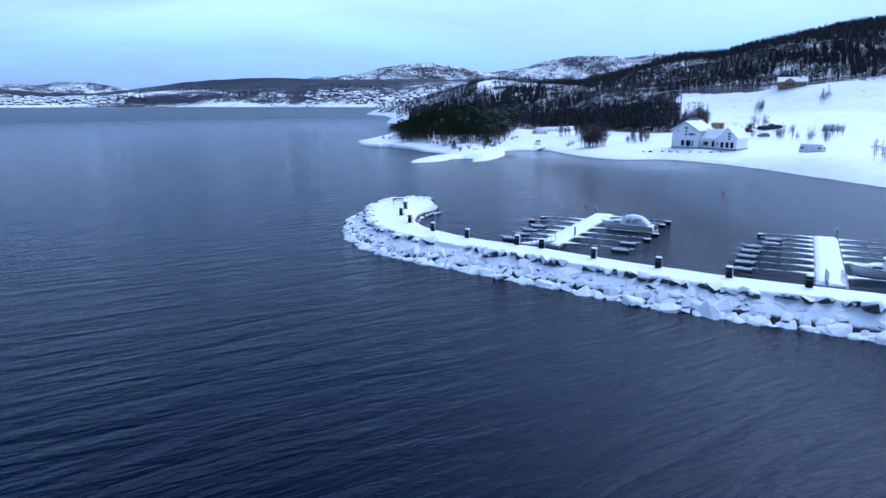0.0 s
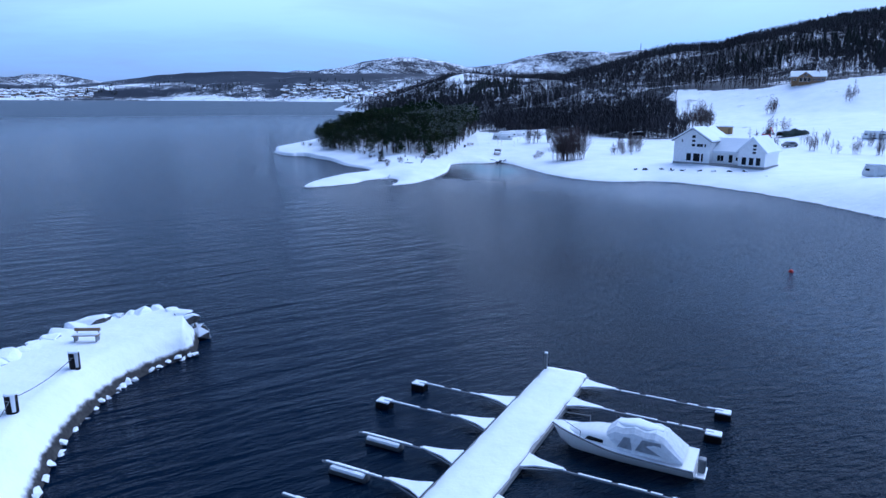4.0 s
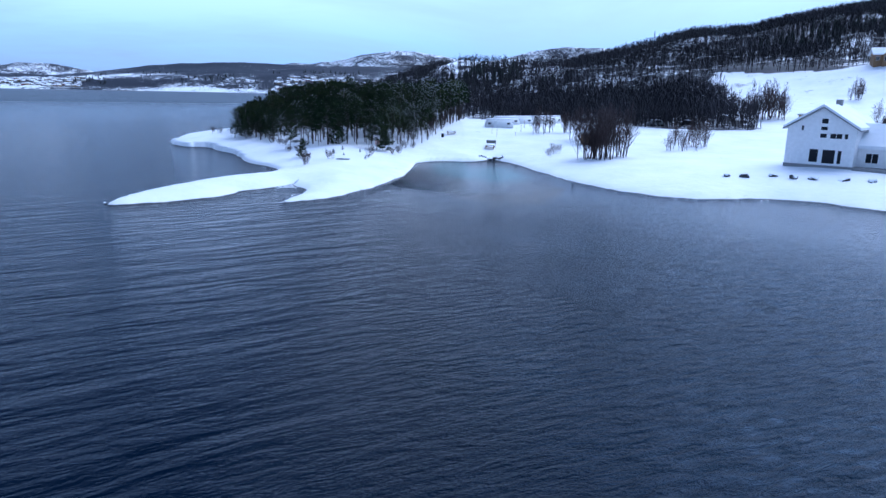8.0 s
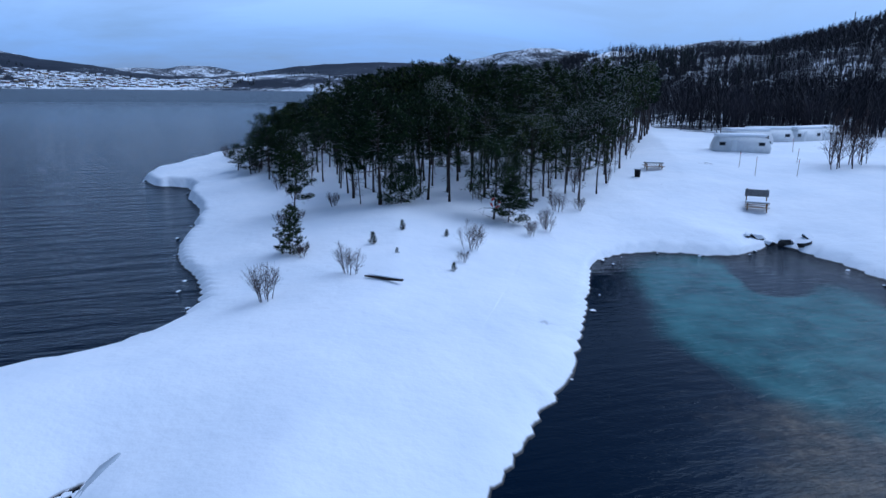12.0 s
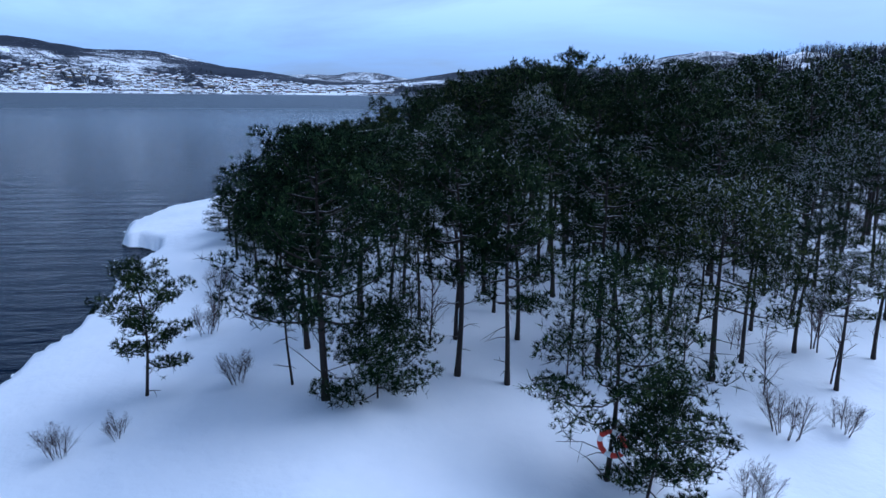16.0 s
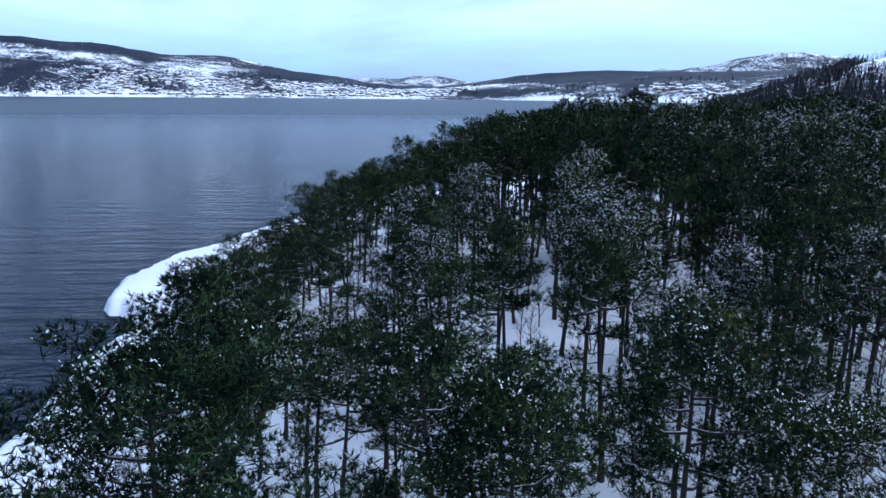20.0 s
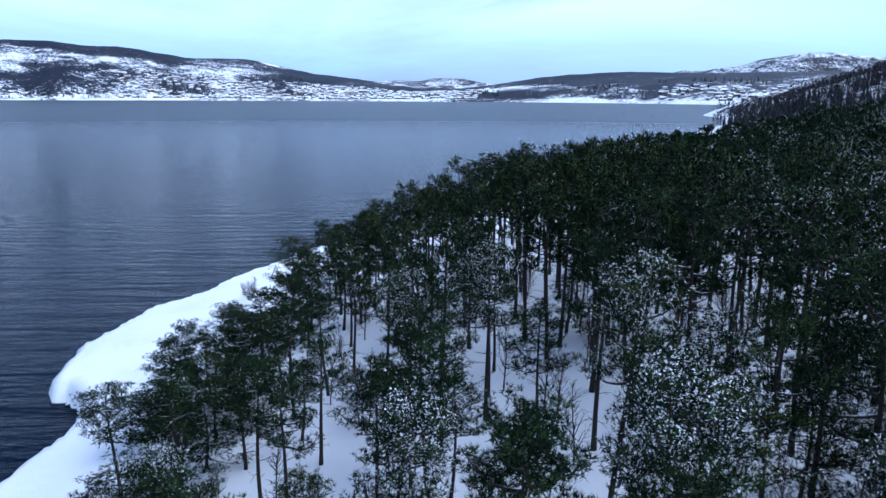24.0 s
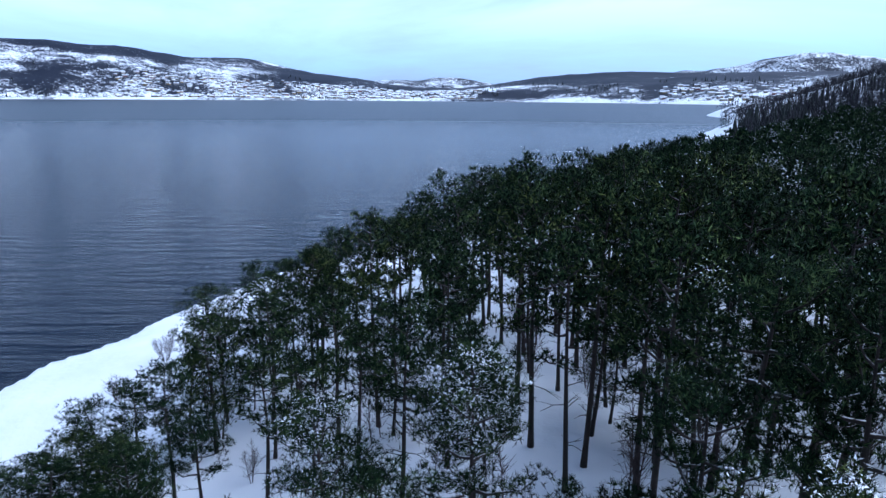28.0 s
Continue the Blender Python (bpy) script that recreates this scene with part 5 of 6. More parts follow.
# dense low pines on the western shore
SHORE_PINES = [(-35.8, 155.6, 7.8), (-35.6, 159.9, 7.8), (-28.6, 160.6, 7.8), (-26.0, 159.2, 7.8), (-23.2, 160.5, 7.8), (-40.6, 140.6, 4.8), (-36.2, 139.9, 5.6), (-43.9, 144.2, 5.4), (-43.6, 148.0, 6), (-41.0, 142.6, 5), (-39.6, 146.4, 6.2), (-42.0, 144.9, 5.6), (-37.6, 141.6, 6.4), (-38.6, 144.0, 5.8), (-46.6, 155.8, 7.6), (-45.4, 157.9, 8.2), (-41.0, 155.7, 8.2), (-43.2, 153.6, 7.4), (-42.0, 151.0, 6.8), (-46.4, 165.0, 8.6), (-44.6, 161.2, 8.4), (-35.4, 137.8, 6.6), (-33.6, 134.6, 6.0), (-16.2, 147.8, 7.8), (-13.2, 149.4, 8.4), (-11.0, 146.6, 8.0), (-14.6, 144.6, 7.2), (-9.2, 150.2, 8.2)]
BUSHY = [pine_parts(170 + i, 6.0, b, s, 24, 60, 9, w, flat=0.9, cone=2.2, wide=0.0105) for i, (b, s, w) in enumerate(((0.18, 1.7, 0.03), (0.28, 1.5, 0.12), (0.24, 1.9, 0.03)))]
for k, (x, y, h) in enumerate(SHORE_PINES):
    pine("pine_tree", BUSHY[k % 3], pose(x, y, on_ground(x, y), 0, 0, 67 * k) @ Matrix.Diagonal((0.9, 0.9, (h - 2.5) / 6, 1)), "dense bushy pine on the western shore" if x < -33 else "young pine with a full crown inside the wood", "pines of the wood")

# thin leafless saplings between the stems
rng_u = np.random.default_rng(19)
for k, (x, y) in enumerate(strew(rng_u, 3000, -44, 0, 124, 172, 2.3, in_forest, fixed)[:240]):
    bare("bare_sapling", BIRCHES[k % 5], x, y, rng_u.uniform(1.6, 4.2), "thin leafless sapling between the pine stems", "sapling", "saplings in the wood")

rng_b = np.random.default_rng(9)
groups = [((26.5, 116), 4.0, 26, 9.0), ((31, 142), 5, 16, 7.5), ((24, 150), 5, 10, 6), ((48, 134), 4, 14, 5.5), ((43, 126), 3, 8, 4.2), ((88, 190), 6, 24, 10.5), ((125, 212), 3, 7, 6.5), ((88, 129.5), 1.5, 3, 4), ((93.5, 119), 1.5, 4, 4.6), ((95.2, 111), 1.2, 3, 4.4), ((99.3, 109), 1.2, 4, 5), ((101.3, 104), 1.2, 4, 4.6), ((153, 208), 6, 8, 6), ((93, 150), 5, 7, 4.5), ((101, 131), 5, 8, 5), ((112, 120), 5, 8, 5),
          ((105, 165), 5, 6, 6), ((86, 40), 5, 5, 5.5), ((93, 36), 5, 5, 5), ((112, 58), 5, 9, 6), ((78, 30), 4, 4, 4.5)]
for (cx, cy), rad, n, h in groups:
    for k in range(n):
        a, r = rng_b.uniform(0, 6.28), rad * math.sqrt(rng_b.uniform(0, 1))
        bare("birch_tree", BIRCHES[rng_b.integers(5)], cx + r * math.cos(a), cy + r * math.sin(a) * 0.8, h * rng_b.uniform(0.7, 1.1), "leafless dark birch in a clump on the snow", "tree", "birches by the shore")

# ---- the woods on the hillsides ----
def far_birches(rng, places, zs, hs):
    """Thin leafless crowns: a stem and a fan of twigs, in plain arrays."""
    vs, n = [], len(places)
    p = np.array([(x, y, z) for (x, y), z in zip(places, zs)])
    h = hs[:, None]
    for k in range(2):
        a = rng.uniform(0, 6.28, (n, 1))
        side = np.concatenate([np.cos(a), np.sin(a), 0 * a], 1)
        lean = rng.normal(0, 0.10, (n, 3)) * h * (1, 1, 0)
        vs.append(np.stack([p - side * 0.07 - (0, 0, 0.3), p + side * 0.07 - (0, 0, 0.3), p + lean + h * (0, 0, 1)], 1))
    for k in range(9):
        a = rng.uniform(0, 6.28, (n, 1))
        out = np.concatenate([np.cos(a), np.sin(a), 0 * a], 1)
        side = np.concatenate([-np.sin(a), np.cos(a), 0 * a], 1)
        u = rng.uniform(0.28, 0.75, (n, 1))
        root = p + h * u * (0, 0, 1)
        tip = root + h * (out * rng.uniform(0.08, 0.22, (n, 1)) + rng.uniform(0.16, 0.34, (n, 1)) * (0, 0, 1))
        w = rng.uniform(0.05, 0.13, (n, 1)) * (h / 7)
        vs.append(np.stack([root, tip - side * w, tip + side * w], 1))
    return np.concatenate(vs)


def far_conifers(rng, places, zs, hs):
    """Ragged dark cones of three tiers."""
    p = np.array([(x, y, z) for (x, y), z in zip(places, zs)])
    n, vs = len(p), []
    for lo, hi, wide in ((0.06, 0.55, 0.19), (0.28, 0.8, 0.14), (0.52, 1.02, 0.09)):
        spin = rng.uniform(0, 6.28, (n, 1))
        ring = []
        for k in range(7):
            a = spin + k * 0.8976
            r = hs[:, None] * wide * rng.uniform(0.7, 1.25, (n, 1))
            ring.append(p + np.concatenate([np.cos(a) * r, np.sin(a) * r, hs[:, None] * (lo + rng.uniform(-0.05, 0.05, (n, 1)))], 1))
        tip = p + hs[:, None] * (0, 0, hi)
        for k in range(7):
            vs.append(np.stack([ring[k], ring[(k + 1) % 7], tip], 1))
    return np.concatenate(vs)


def triangle_object(name, v, material, label, category):
    ob = new(name, from_arrays(name, v.reshape(-1, 3).tolist(), np.arange(len(v) * 3).reshape(-1, 3).tolist(), material))
    return tagged(ob, label, category, kind="stuff")


def make_far_needles():
    m, b = shader("dark_conifers", (0.02, 0.03, 0.02), 0.8)
    body = ramp(m, noise_node(m, 0.4, 5), [(0.3, (0.004, 0.008, 0.007)), (0.7, (0.014, 0.021, 0.015))])
    colour(m, b, body)
    return m


def make_far_twigs():
    m, b = shader("birch_woods", (0.05, 0.04, 0.045), 0.85)
    colour(m, b, ramp(m, noise_node(m, 0.03, 6, 0.7), [(0.3, (0.004, 0.004, 0.007)), (0.5, (0.010, 0.009, 0.014)), (0.75, (0.030, 0.027, 0.036))]))
    return m


far_needles, far_twigs = make_far_needles(), make_far_twigs()
rng_h = np.random.default_rng(12)


def scatter(n, x0, x1, y0, y1, test):
    x, y = rng_h.uniform(x0, x1, n), rng_h.uniform(y0, y1, n)
    d = coast_distance(x, y)
    ok = test(x, y, d)
    return list(zip(x[ok], y[ok])), height(x[ok], y[ok], d[ok])[0]


for x0, x1, y0, y1, n in ((-160, 330, 165, 520, 31000), (-200, 520, 520, 1000, 15000), (330, 620, 60, 520, 11000), (120, 330, 60, 215, 2500), (18, 95, 160, 260, 2600)):
    places, zs_h = scatter(n, x0, x1, y0, y1, wooded)
    if places:
        triangle_object("birch_woods", far_birches(rng_h, places, zs_h, rng_h.uniform(4.5, 8, len(places))), far_twigs, "leafless brown birch woods on the snowy hillside", "woods")


def conifer_ground(x, y, d):
    """Dark spruce and pine high on the hills, by the field's edge and behind the pine wood."""
    h = height(x, y, d)[0]
    patch = fuzz(x, y, 60, 61) + 0.35 * np.clip((h - 48) / 30, -1, 1)
    return wooded(x, y, d) & (patch > 0.12) & (h > 24 - 10 * (x < 20)) & ~((y < 650) & (y > 540) & (np.abs(x) < 60))


for x0, x1, y0, y1, n in ((-80, 420, 230, 900, 15000), (330, 620, 60, 520, 6000)):
    places, zs_h = scatter(n, x0, x1, y0, y1, conifer_ground)
    triangle_object("conifer_woods", far_conifers(rng_h, places, zs_h, rng_h.uniform(4, 8, len(places))), far_needles, "dark conifers scattered over the hillside woods", "woods")

# low dark pines between the wood on the point and the slope behind
places, zs_h = scatter(800, -62, 60, 325, 470, lambda x, y, d: (d > 6) & (fuzz(x, y, 30, 77) > -0.05))
triangle_object("conifer_woods", far_conifers(rng_h, places, zs_h, rng_h.uniform(4.5, 8, len(places))), far_needles, "dark pines on the low ground behind the point", "woods")


def mast():
    x, y = 205, 705
    ob = thing("radio_mast", pose(x, y, on_ground(x, y)), "thin lattice radio mast on the ridge", "mast")
    bm = bmesh.new()
    for k in range(3):
        a = k * 2.094
        rod(bm, (0.5 * math.cos(a), 0.5 * math.sin(a), 0), (0.25 * math.cos(a), 0.25 * math.sin(a), 26), 0.26, 0.18, 5)
    part("legs", bm, grey_metal, ob)
    bm = bmesh.new()
    for j in range(12):
        for k in range(3):
            a, b, r = k * 2.094, (k + 1) * 2.094, 0.5 - 0.02 * j
            rod(bm, (r * math.cos(a), r * math.sin(a), 2.1 * j), (r * math.cos(b), r * math.sin(b), 2.1 * j + 2.1), 0.06, 0.06, 4)
    part("bracing", bm, grey_metal, ob)


mast()


# ---- the village and woods across the sound ----
def make_village_walls():
    m, b = shader("village_walls", (0.5, 0.5, 0.5), 0.7)
    colour(m, b, ramp(m, random_value(m, "Island"), [(0.0, (0.10, 0.09, 0.09)), (0.3, (0.30, 0.28, 0.26)), (0.5, (0.16, 0.05, 0.04)), (0.62, (0.5, 0.5, 0.48)), (0.8, (0.30, 0.20, 0.08)), (1.0, (0.07, 0.08, 0.10))]))
    return m


def village():
    rng = np.random.default_rng(31)
    n = 760
    left = np.concatenate([rng.uniform(28, 56, 640), rng.uniform(4, 14, 120)])
    into_ = np.concatenate([rng.uniform(0, 1, 640) ** 1.5 * 330 + 15, rng.uniform(20, 300, 120)])
    base = np.interp(left, [-20, 0, 8, 14, 25, 40, 60, 90, 120], [1900, 2000, 2150, 2350, 2700, 2900, 2800, 2500, 2300]) + 70
    r = base + into_
    x, y = -10 - r * np.sin(np.radians(left)), 100 + r * np.cos(np.radians(left))
    z = height(x, y)[0]
    wv, wf, rv, rf = [], [], [], []
    for px, py, pz, k in zip(x, y, z, range(n)):
        if pz < 0.5:
            continue
        w, l, h = rng.uniform(7, 10), rng.uniform(9, 20), rng.uniform(4, 7)
        m = pose(px, py, pz - 1.5, 0, 0, rng.uniform(-40, 40) + 30)
        b = len(wv)
        wv += [tuple(m @ Vector((sx * l / 2, sy * w / 2, sz))) for sz in (0, h + 1.5) for sx, sy in ((-1, -1), (1, -1), (1, 1), (-1, 1))]
        wf += [tuple(b + i for i in f) for f in ((0, 1, 5, 4), (1, 2, 6, 5), (2, 3, 7, 6), (3, 0, 4, 7))]
        c = len(rv)
        rv += [tuple(m @ Vector(q)) for q in ((-l / 2 - 0.4, -w / 2 - 0.4, h + 1.3), (l / 2 + 0.4, -w / 2 - 0.4, h + 1.3), (l / 2 + 0.4, w / 2 + 0.4, h + 1.3), (-l / 2 - 0.4, w / 2 + 0.4, h + 1.3), (-l / 2 - 0.4, 0, h + 4), (l / 2 + 0.4, 0, h + 4))]
        rf += [tuple(c + i for i in f) for f in ((0, 1, 5, 4), (2, 3, 4, 5), (1, 2, 5), (3, 0, 4))]
    tagged(new("village_houses", from_arrays("village_houses", wv, wf, make_village_walls())), "small houses of a village along the far shore", "houses", kind="stuff")
    tagged(new("village_roofs", from_arrays("village_roofs", rv, rf, snow)), "snowy roofs of the village on the far shore", "roofs", kind="stuff")
    # clumps of dark trees among the houses and along the shore
    left = rng.uniform(2, 64, 1500)
    r = np.interp(left, [-20, 0, 8, 14, 25, 40, 60, 90, 120], [1900, 2000, 2150, 2350, 2700, 2900, 2800, 2500, 2300]) + 60 + rng.uniform(0, 500, 1500)
    x, y = -10 - r * np.sin(np.radians(left)), 100 + r * np.cos(np.radians(left))
    ok = (fuzz(x, y, 120, 71) > 0.12) & (height(x, y)[0] > 1)
    x, y = x[ok], y[ok]
    triangle_object("far_shore_trees", far_conifers(rng, list(zip(x, y)), height(x, y)[0] - 1, rng.uniform(9, 17, len(x))), far_needles, "dark clumps of trees along the far shore", "woods")


village()

# ---- houses, caravans and small things on the land ----
def prism(bm, x0, x1, y0, y1, eave, ridge, along="y", base=0.0):
    """A body with a gabled top; along: the way that the ridge runs."""
    if along == "y":
        mid = (x0 + x1) / 2
        rings = [[(x0, y, base), (x1, y, base), (x1, y, eave), (mid, y, ridge), (x0, y, eave)] for y in (y0, y1)]
    else:
        mid = (y0 + y1) / 2
        rings = [[(x, y1, base), (x, y0, base), (x, y0, eave), (x, mid, ridge), (x, y1, eave)] for x in (x0, x1)]
    a, b = [[bm.verts.new(c) for c in r] for r in rings]
    bm.faces.new(a)
    bm.faces.new(b[::-1])
    for k in range(5):
        bm.faces.new((a[k], b[k], b[(k + 1) % 5], a[(k + 1) % 5]))
    bmesh.ops.recalc_face_normals(bm, faces=bm.faces[:])
    return bm


def roof_slabs(bm, x0, x1, y0, y1, eave, ridge, along, thick, over=0.45, lift=0.0):
    """Two sloping slabs that meet at the ridge."""
    if along == "y":
        mid, half = (x0 + x1) / 2, (x1 - x0) / 2
        drop = (ridge - eave) / half * over
        prof = [(x0 - over, eave - drop), (mid, ridge), (x1 + over, eave - drop)]
        pts = lambda p, y, up: (p[0], y, p[1] + up)
        ends = (y0 - over, y1 + over)
    else:
        mid, half = (y0 + y1) / 2, (y1 - y0) / 2
        drop = (ridge - eave) / half * over
        prof = [(y0 - over, eave - drop), (mid, ridge), (y1 + over, eave - drop)]
        pts = lambda p, x, up: (x, p[0], p[1] + up)
        ends = (x0 - over, x1 + over)
    for p, q in ((prof[0], prof[1]), (prof[1], prof[2])):
        v = [bm.verts.new(pts(s, e, up)) for up in (lift, lift + thick) for s, e in ((p, ends[0]), (q, ends[0]), (q, ends[1]), (p, ends[1]))]
        for f in ((0, 1, 2, 3), (4, 5, 6, 7), (0, 1, 5, 4), (1, 2, 6, 5), (2, 3, 7, 6), (3, 0, 4, 7)):
            bm.faces.new([v[i] for i in f])
    bmesh.ops.recalc_face_normals(bm, faces=bm.faces[:])
    return bm


def window(parent, x, y, z, w, h, facing="front", frame_mat=None, bars=1, name="window"):
    """A framed window on a wall; facing: which way it looks."""
    turn = {"front": pose(x, y, z), "right": pose(x, y, z, 0, 0, 90), "left": pose(x, y, z, 0, 0, -90), "back": pose(x, y, z, 0, 0, 180)}[facing]
    bm = bmesh.new()
    t = 0.07
    for a in ((-w / 2, w / 2, -h / 2, -h / 2 + t), (-w / 2, w / 2, h / 2 - t, h / 2), (-w / 2, -w / 2 + t, -h / 2 + t, h / 2 - t), (w / 2 - t, w / 2, -h / 2 + t, h / 2 - t)):
        box(bm, a[0], a[1], -0.05, 0.03, a[2], a[3])
    for k in range(1, bars):
        c = -w / 2 + w * k / bars
        box(bm, c - 0.03, c + 0.03, -0.05, 0.03, -h / 2 + t, h / 2 - t)
    fr = part(name, bm, frame_mat or white_paint, parent, m=turn)
    bm = bmesh.new()
    box(bm, -w / 2 + t, w / 2 - t, -0.03, 0.02, -h / 2 + t, h / 2 - t)
    part("pane", bm, window_glass, fr, "dark reflecting window pane")
    return fr


def boards(parent, x0, x1, y, z0, eave_left, top, eave_right, step, mat):
    """Upright cladding boards on a gable front."""
    n = int((x1 - x0) / step)
    for k in range(n):
        a = x0 + k * step
        c = a + step / 2
        mid = (x0 + x1) / 2
        h = np.interp(c, [x0, mid, x1], [eave_left, top, eave_right])
        bm = bmesh.new()
        box(bm, a + 0.008, a + step - 0.008, y - 0.03, y - 0.003, z0, h - 0.12)
        part("board", bm, mat, parent)


def white_house():
    base = on_ground(54, 98)
    ob = thing("white_house", pose(52.4, 96.6, min(base, 2.9) , 0, 0, -42), "large white timber house with gabled wings and snowy roofs", "house")
    bm = bmesh.new()
    prism(bm, -4.4, 4.4, 0, 11.5, 5.4, 8.15)
    wall = part("wall", bm, white_paint, ob, "white painted timber walls of the main wing")
    bm = bmesh.new()
    box(bm, -4.45, 4.45, -0.05, 11.55, -1.2, 0.28)
    part("foundation", bm, foundation, ob)
    bm = roof_slabs(bmesh.new(), -4.4, 4.4, 0, 11.5, 5.4, 8.15, "y", 0.14, 0.55, 0.02)
    roof = part("roof", bm, grey_metal, ob)
    bm = roof_slabs(bmesh.new(), -4.4, 4.4, 0, 11.5, 5.4, 8.15, "y", 0.34, 0.5, 0.164)
    part("snow_layer", bm, snow, roof, "thick snow on the roof")
    boards(wall, -4.4, 4.4, 0, 0.28, 5.4, 8.15, 5.4, 0.4, white_paint)
    for x, z, w, h, n in ((0.35, 6.35, 0.95, 0.8, 1), (0.35, 5.35, 0.95, 0.6, 1), (0.35, 4.35, 0.95, 0.7, 1), (1.95, 4.35, 1.6, 0.8, 2), (3.2, 4.35, 0.55, 0.8, 1), (-2.4, 5.3, 0.4, 0.8, 1),
                          (-0.6, 1.55, 1.25, 1.9, 1), (1.3, 1.5, 1.7, 2.0, 1), (2.65, 1.5, 0.6, 1.9, 1)):
        window(wall, x, -0.035, z, w, h, "front", None, n)
    for y, z, w, h in ((3, 2.2, 0.8, 0.9), (7, 2.2, 1.2, 1.1)):
        window(wall, 4.4, y, z, w, h, "right")
    for y, z, w, h in ((1.2, 1.6, 0.9, 1.8), (1.4, 4.3, 0.9, 1.1), (6, 1.8, 1.2, 1.2)):
        window(wall, -4.4, y, z, w, h, "left")
    # joining wing
    bm = bmesh.new()
    prism(bm, 4.4, 12.0, 2.0, 9.0, 3.0, 5.6, "x")
    link = part("wing", bm, white_paint, ob, "low white wing between the gables")
    bm = roof_slabs(bmesh.new(), 4.4, 12.0, 2.0, 9.0, 3.0, 5.6, "x", 0.5, 0.4, 0.02)
    part("roof", bm, snow, link, "low roof deep in snow")
    for x, w, h in ((6.2, 1.6, 1.4), (8.6, 1.0, 1.9), (10.0, 0.6, 0.9)):
        window(link, x, 1.995, 1.5, w, h, "front", None, 2 if w > 1.2 else 1)
    # second gable
    bm = bmesh.new()
    prism(bm, 11.2, 17.0, -0.6, 8.8, 3.6, 6.5)
    east = part("gable_wing", bm, white_paint, ob, "white gabled wing with tall windows")
    boards(east, 11.2, 17.0, -0.6, 0.28, 3.6, 6.5, 3.6, 0.4, white_paint)
    bm = roof_slabs(bmesh.new(), 11.2, 17.0, -0.6, 8.8, 3.6, 6.5, "y", 0.45, 0.5, 0.02)
    part("roof", bm, snow, east, "gable roof deep in snow")
    for x, z, w, h in ((14.6, 4.9, 0.9, 0.7), (14.6, 4.1, 0.9, 0.6), (14.6, 3.35, 0.9, 0.6), (12.5, 1.4, 1.1, 1.8), (14.1, 1.4, 1.1, 1.8), (15.6, 1.4, 1.1, 1.8)):
        window(east, x, -0.635, z, w, h, "front")
    bm = bmesh.new()
    box(bm, 4.5, 17.1, -0.7, 9.0, -1.2, 0.25)
    part("plinth", bm, foundation, ob)
    bm = bmesh.new()
    box(bm, -0.4, 0.4, 7.5, 8.3, 7.6, 9.3, 0.03)
    part("chimney", bm, foundation, ob)


white_house()


def hill_cabin():
    x, y = 152, 240
    ob = thing("hill_cabin", pose(x, y, on_ground(x, y) + 0.3, 0, 0, -22), "brown timber house with a snowy roof above the field", "house")
    bm = prism(bmesh.new(), -6.5, 6.5, 0, 7.5, 2.9, 4.9, "x", -1.5)
    wall = part("wall", bm, brown_timber, ob)
    part("roof", roof_slabs(bmesh.new(), -6.5, 6.5, 0, 7.5, 2.9, 4.9, "x", 0.4, 0.6, 0.02), snow, ob, "roof under thick snow")
    bm = prism(bmesh.new(), -4.0, 1.0, -1.6, 1.0, 2.9, 4.6, "y", -1.5)
    porch = part("porch", bm, brown_timber, ob, "gabled porch with large windows")
    part("porch_roof", roof_slabs(bmesh.new(), -4.0, 1.0, -1.6, 2.0, 2.9, 4.6, "y", 0.3, 0.4, 0.03), snow, porch)
    for wx in (-3.1, -1.5, 0.1):
        window(porch, wx, -1.605, 1.4, 1.2, 1.7, "front")
    window(porch, -1.5, -1.605, 3.3, 1.6, 0.8, "front", None, 3)
    for wx in (-5.4, 2.2, 3.9, 5.5):
        window(wall, wx, -0.005, 1.5, 1.1, 1.2, "front", None, 2)
    bm = bmesh.new()
    box(bm, 3.0, 3.6, 3.4, 4.0, 4.4, 5.9, 0.03)
    part("chimney", bm, foundation, ob)


hill_cabin()


def shed(x, y, w, l, h, turn, wall_mat, label):
    ob = thing("shed", pose(x, y, on_ground(x, y) - 0.05, 0, 0, turn), label, "shed", "sheds by the shore")
    bm = bmesh.new()
    box(bm, -l / 2, l / 2, -w / 2, w / 2, -0.5, h, 0.02)
    wall = part("wall", bm, wall_mat, ob)
    n = int(l / 0.25)
    for k in range(n):
        bm = bmesh.new()
        box(bm, -l / 2 + k * l / n + 0.01, -l / 2 + (k + 1) * l / n - 0.01, -w / 2 - 0.025, -w / 2 - 0.002, 0, h - 0.05)
        part("board", bm, wall_mat, wall)
    bm = bmesh.new()
    box(bm, -l / 2 - 0.3, l / 2 + 0.3, -w / 2 - 0.4, w / 2 + 0.3, h, h + 0.12, 0.02)
    roof = part("roof", bm, grey_metal, ob)
    bm = bmesh.new()
    box(bm, -l / 2 - 0.28, l / 2 + 0.28, -w / 2 - 0.36, w / 2 + 0.28, h + 0.123, h + 0.42, 0.12)
    part("snow_layer", bm, snow, roof, "rounded cushion of snow", True)
    bm = bmesh.new()
    box(bm, l / 2 - 1.4, l / 2 - 0.5, -w / 2 - 0.06, -w / 2 - 0.028, 0.05, h - 0.3)
    part("door", bm, brown_timber, ob)
    return ob


shed(29.4, 136.0, 3.0, 5.0, 2.0, -18, brown_timber, "small brown timber boat shed with a cushion of snow")
shed(91, 174, 3.2, 5, 2.3, -25, plain("tan_timber", (0.42, 0.26, 0.11), 0.65, vary=0.2), "tan timber outbuilding behind the white house")


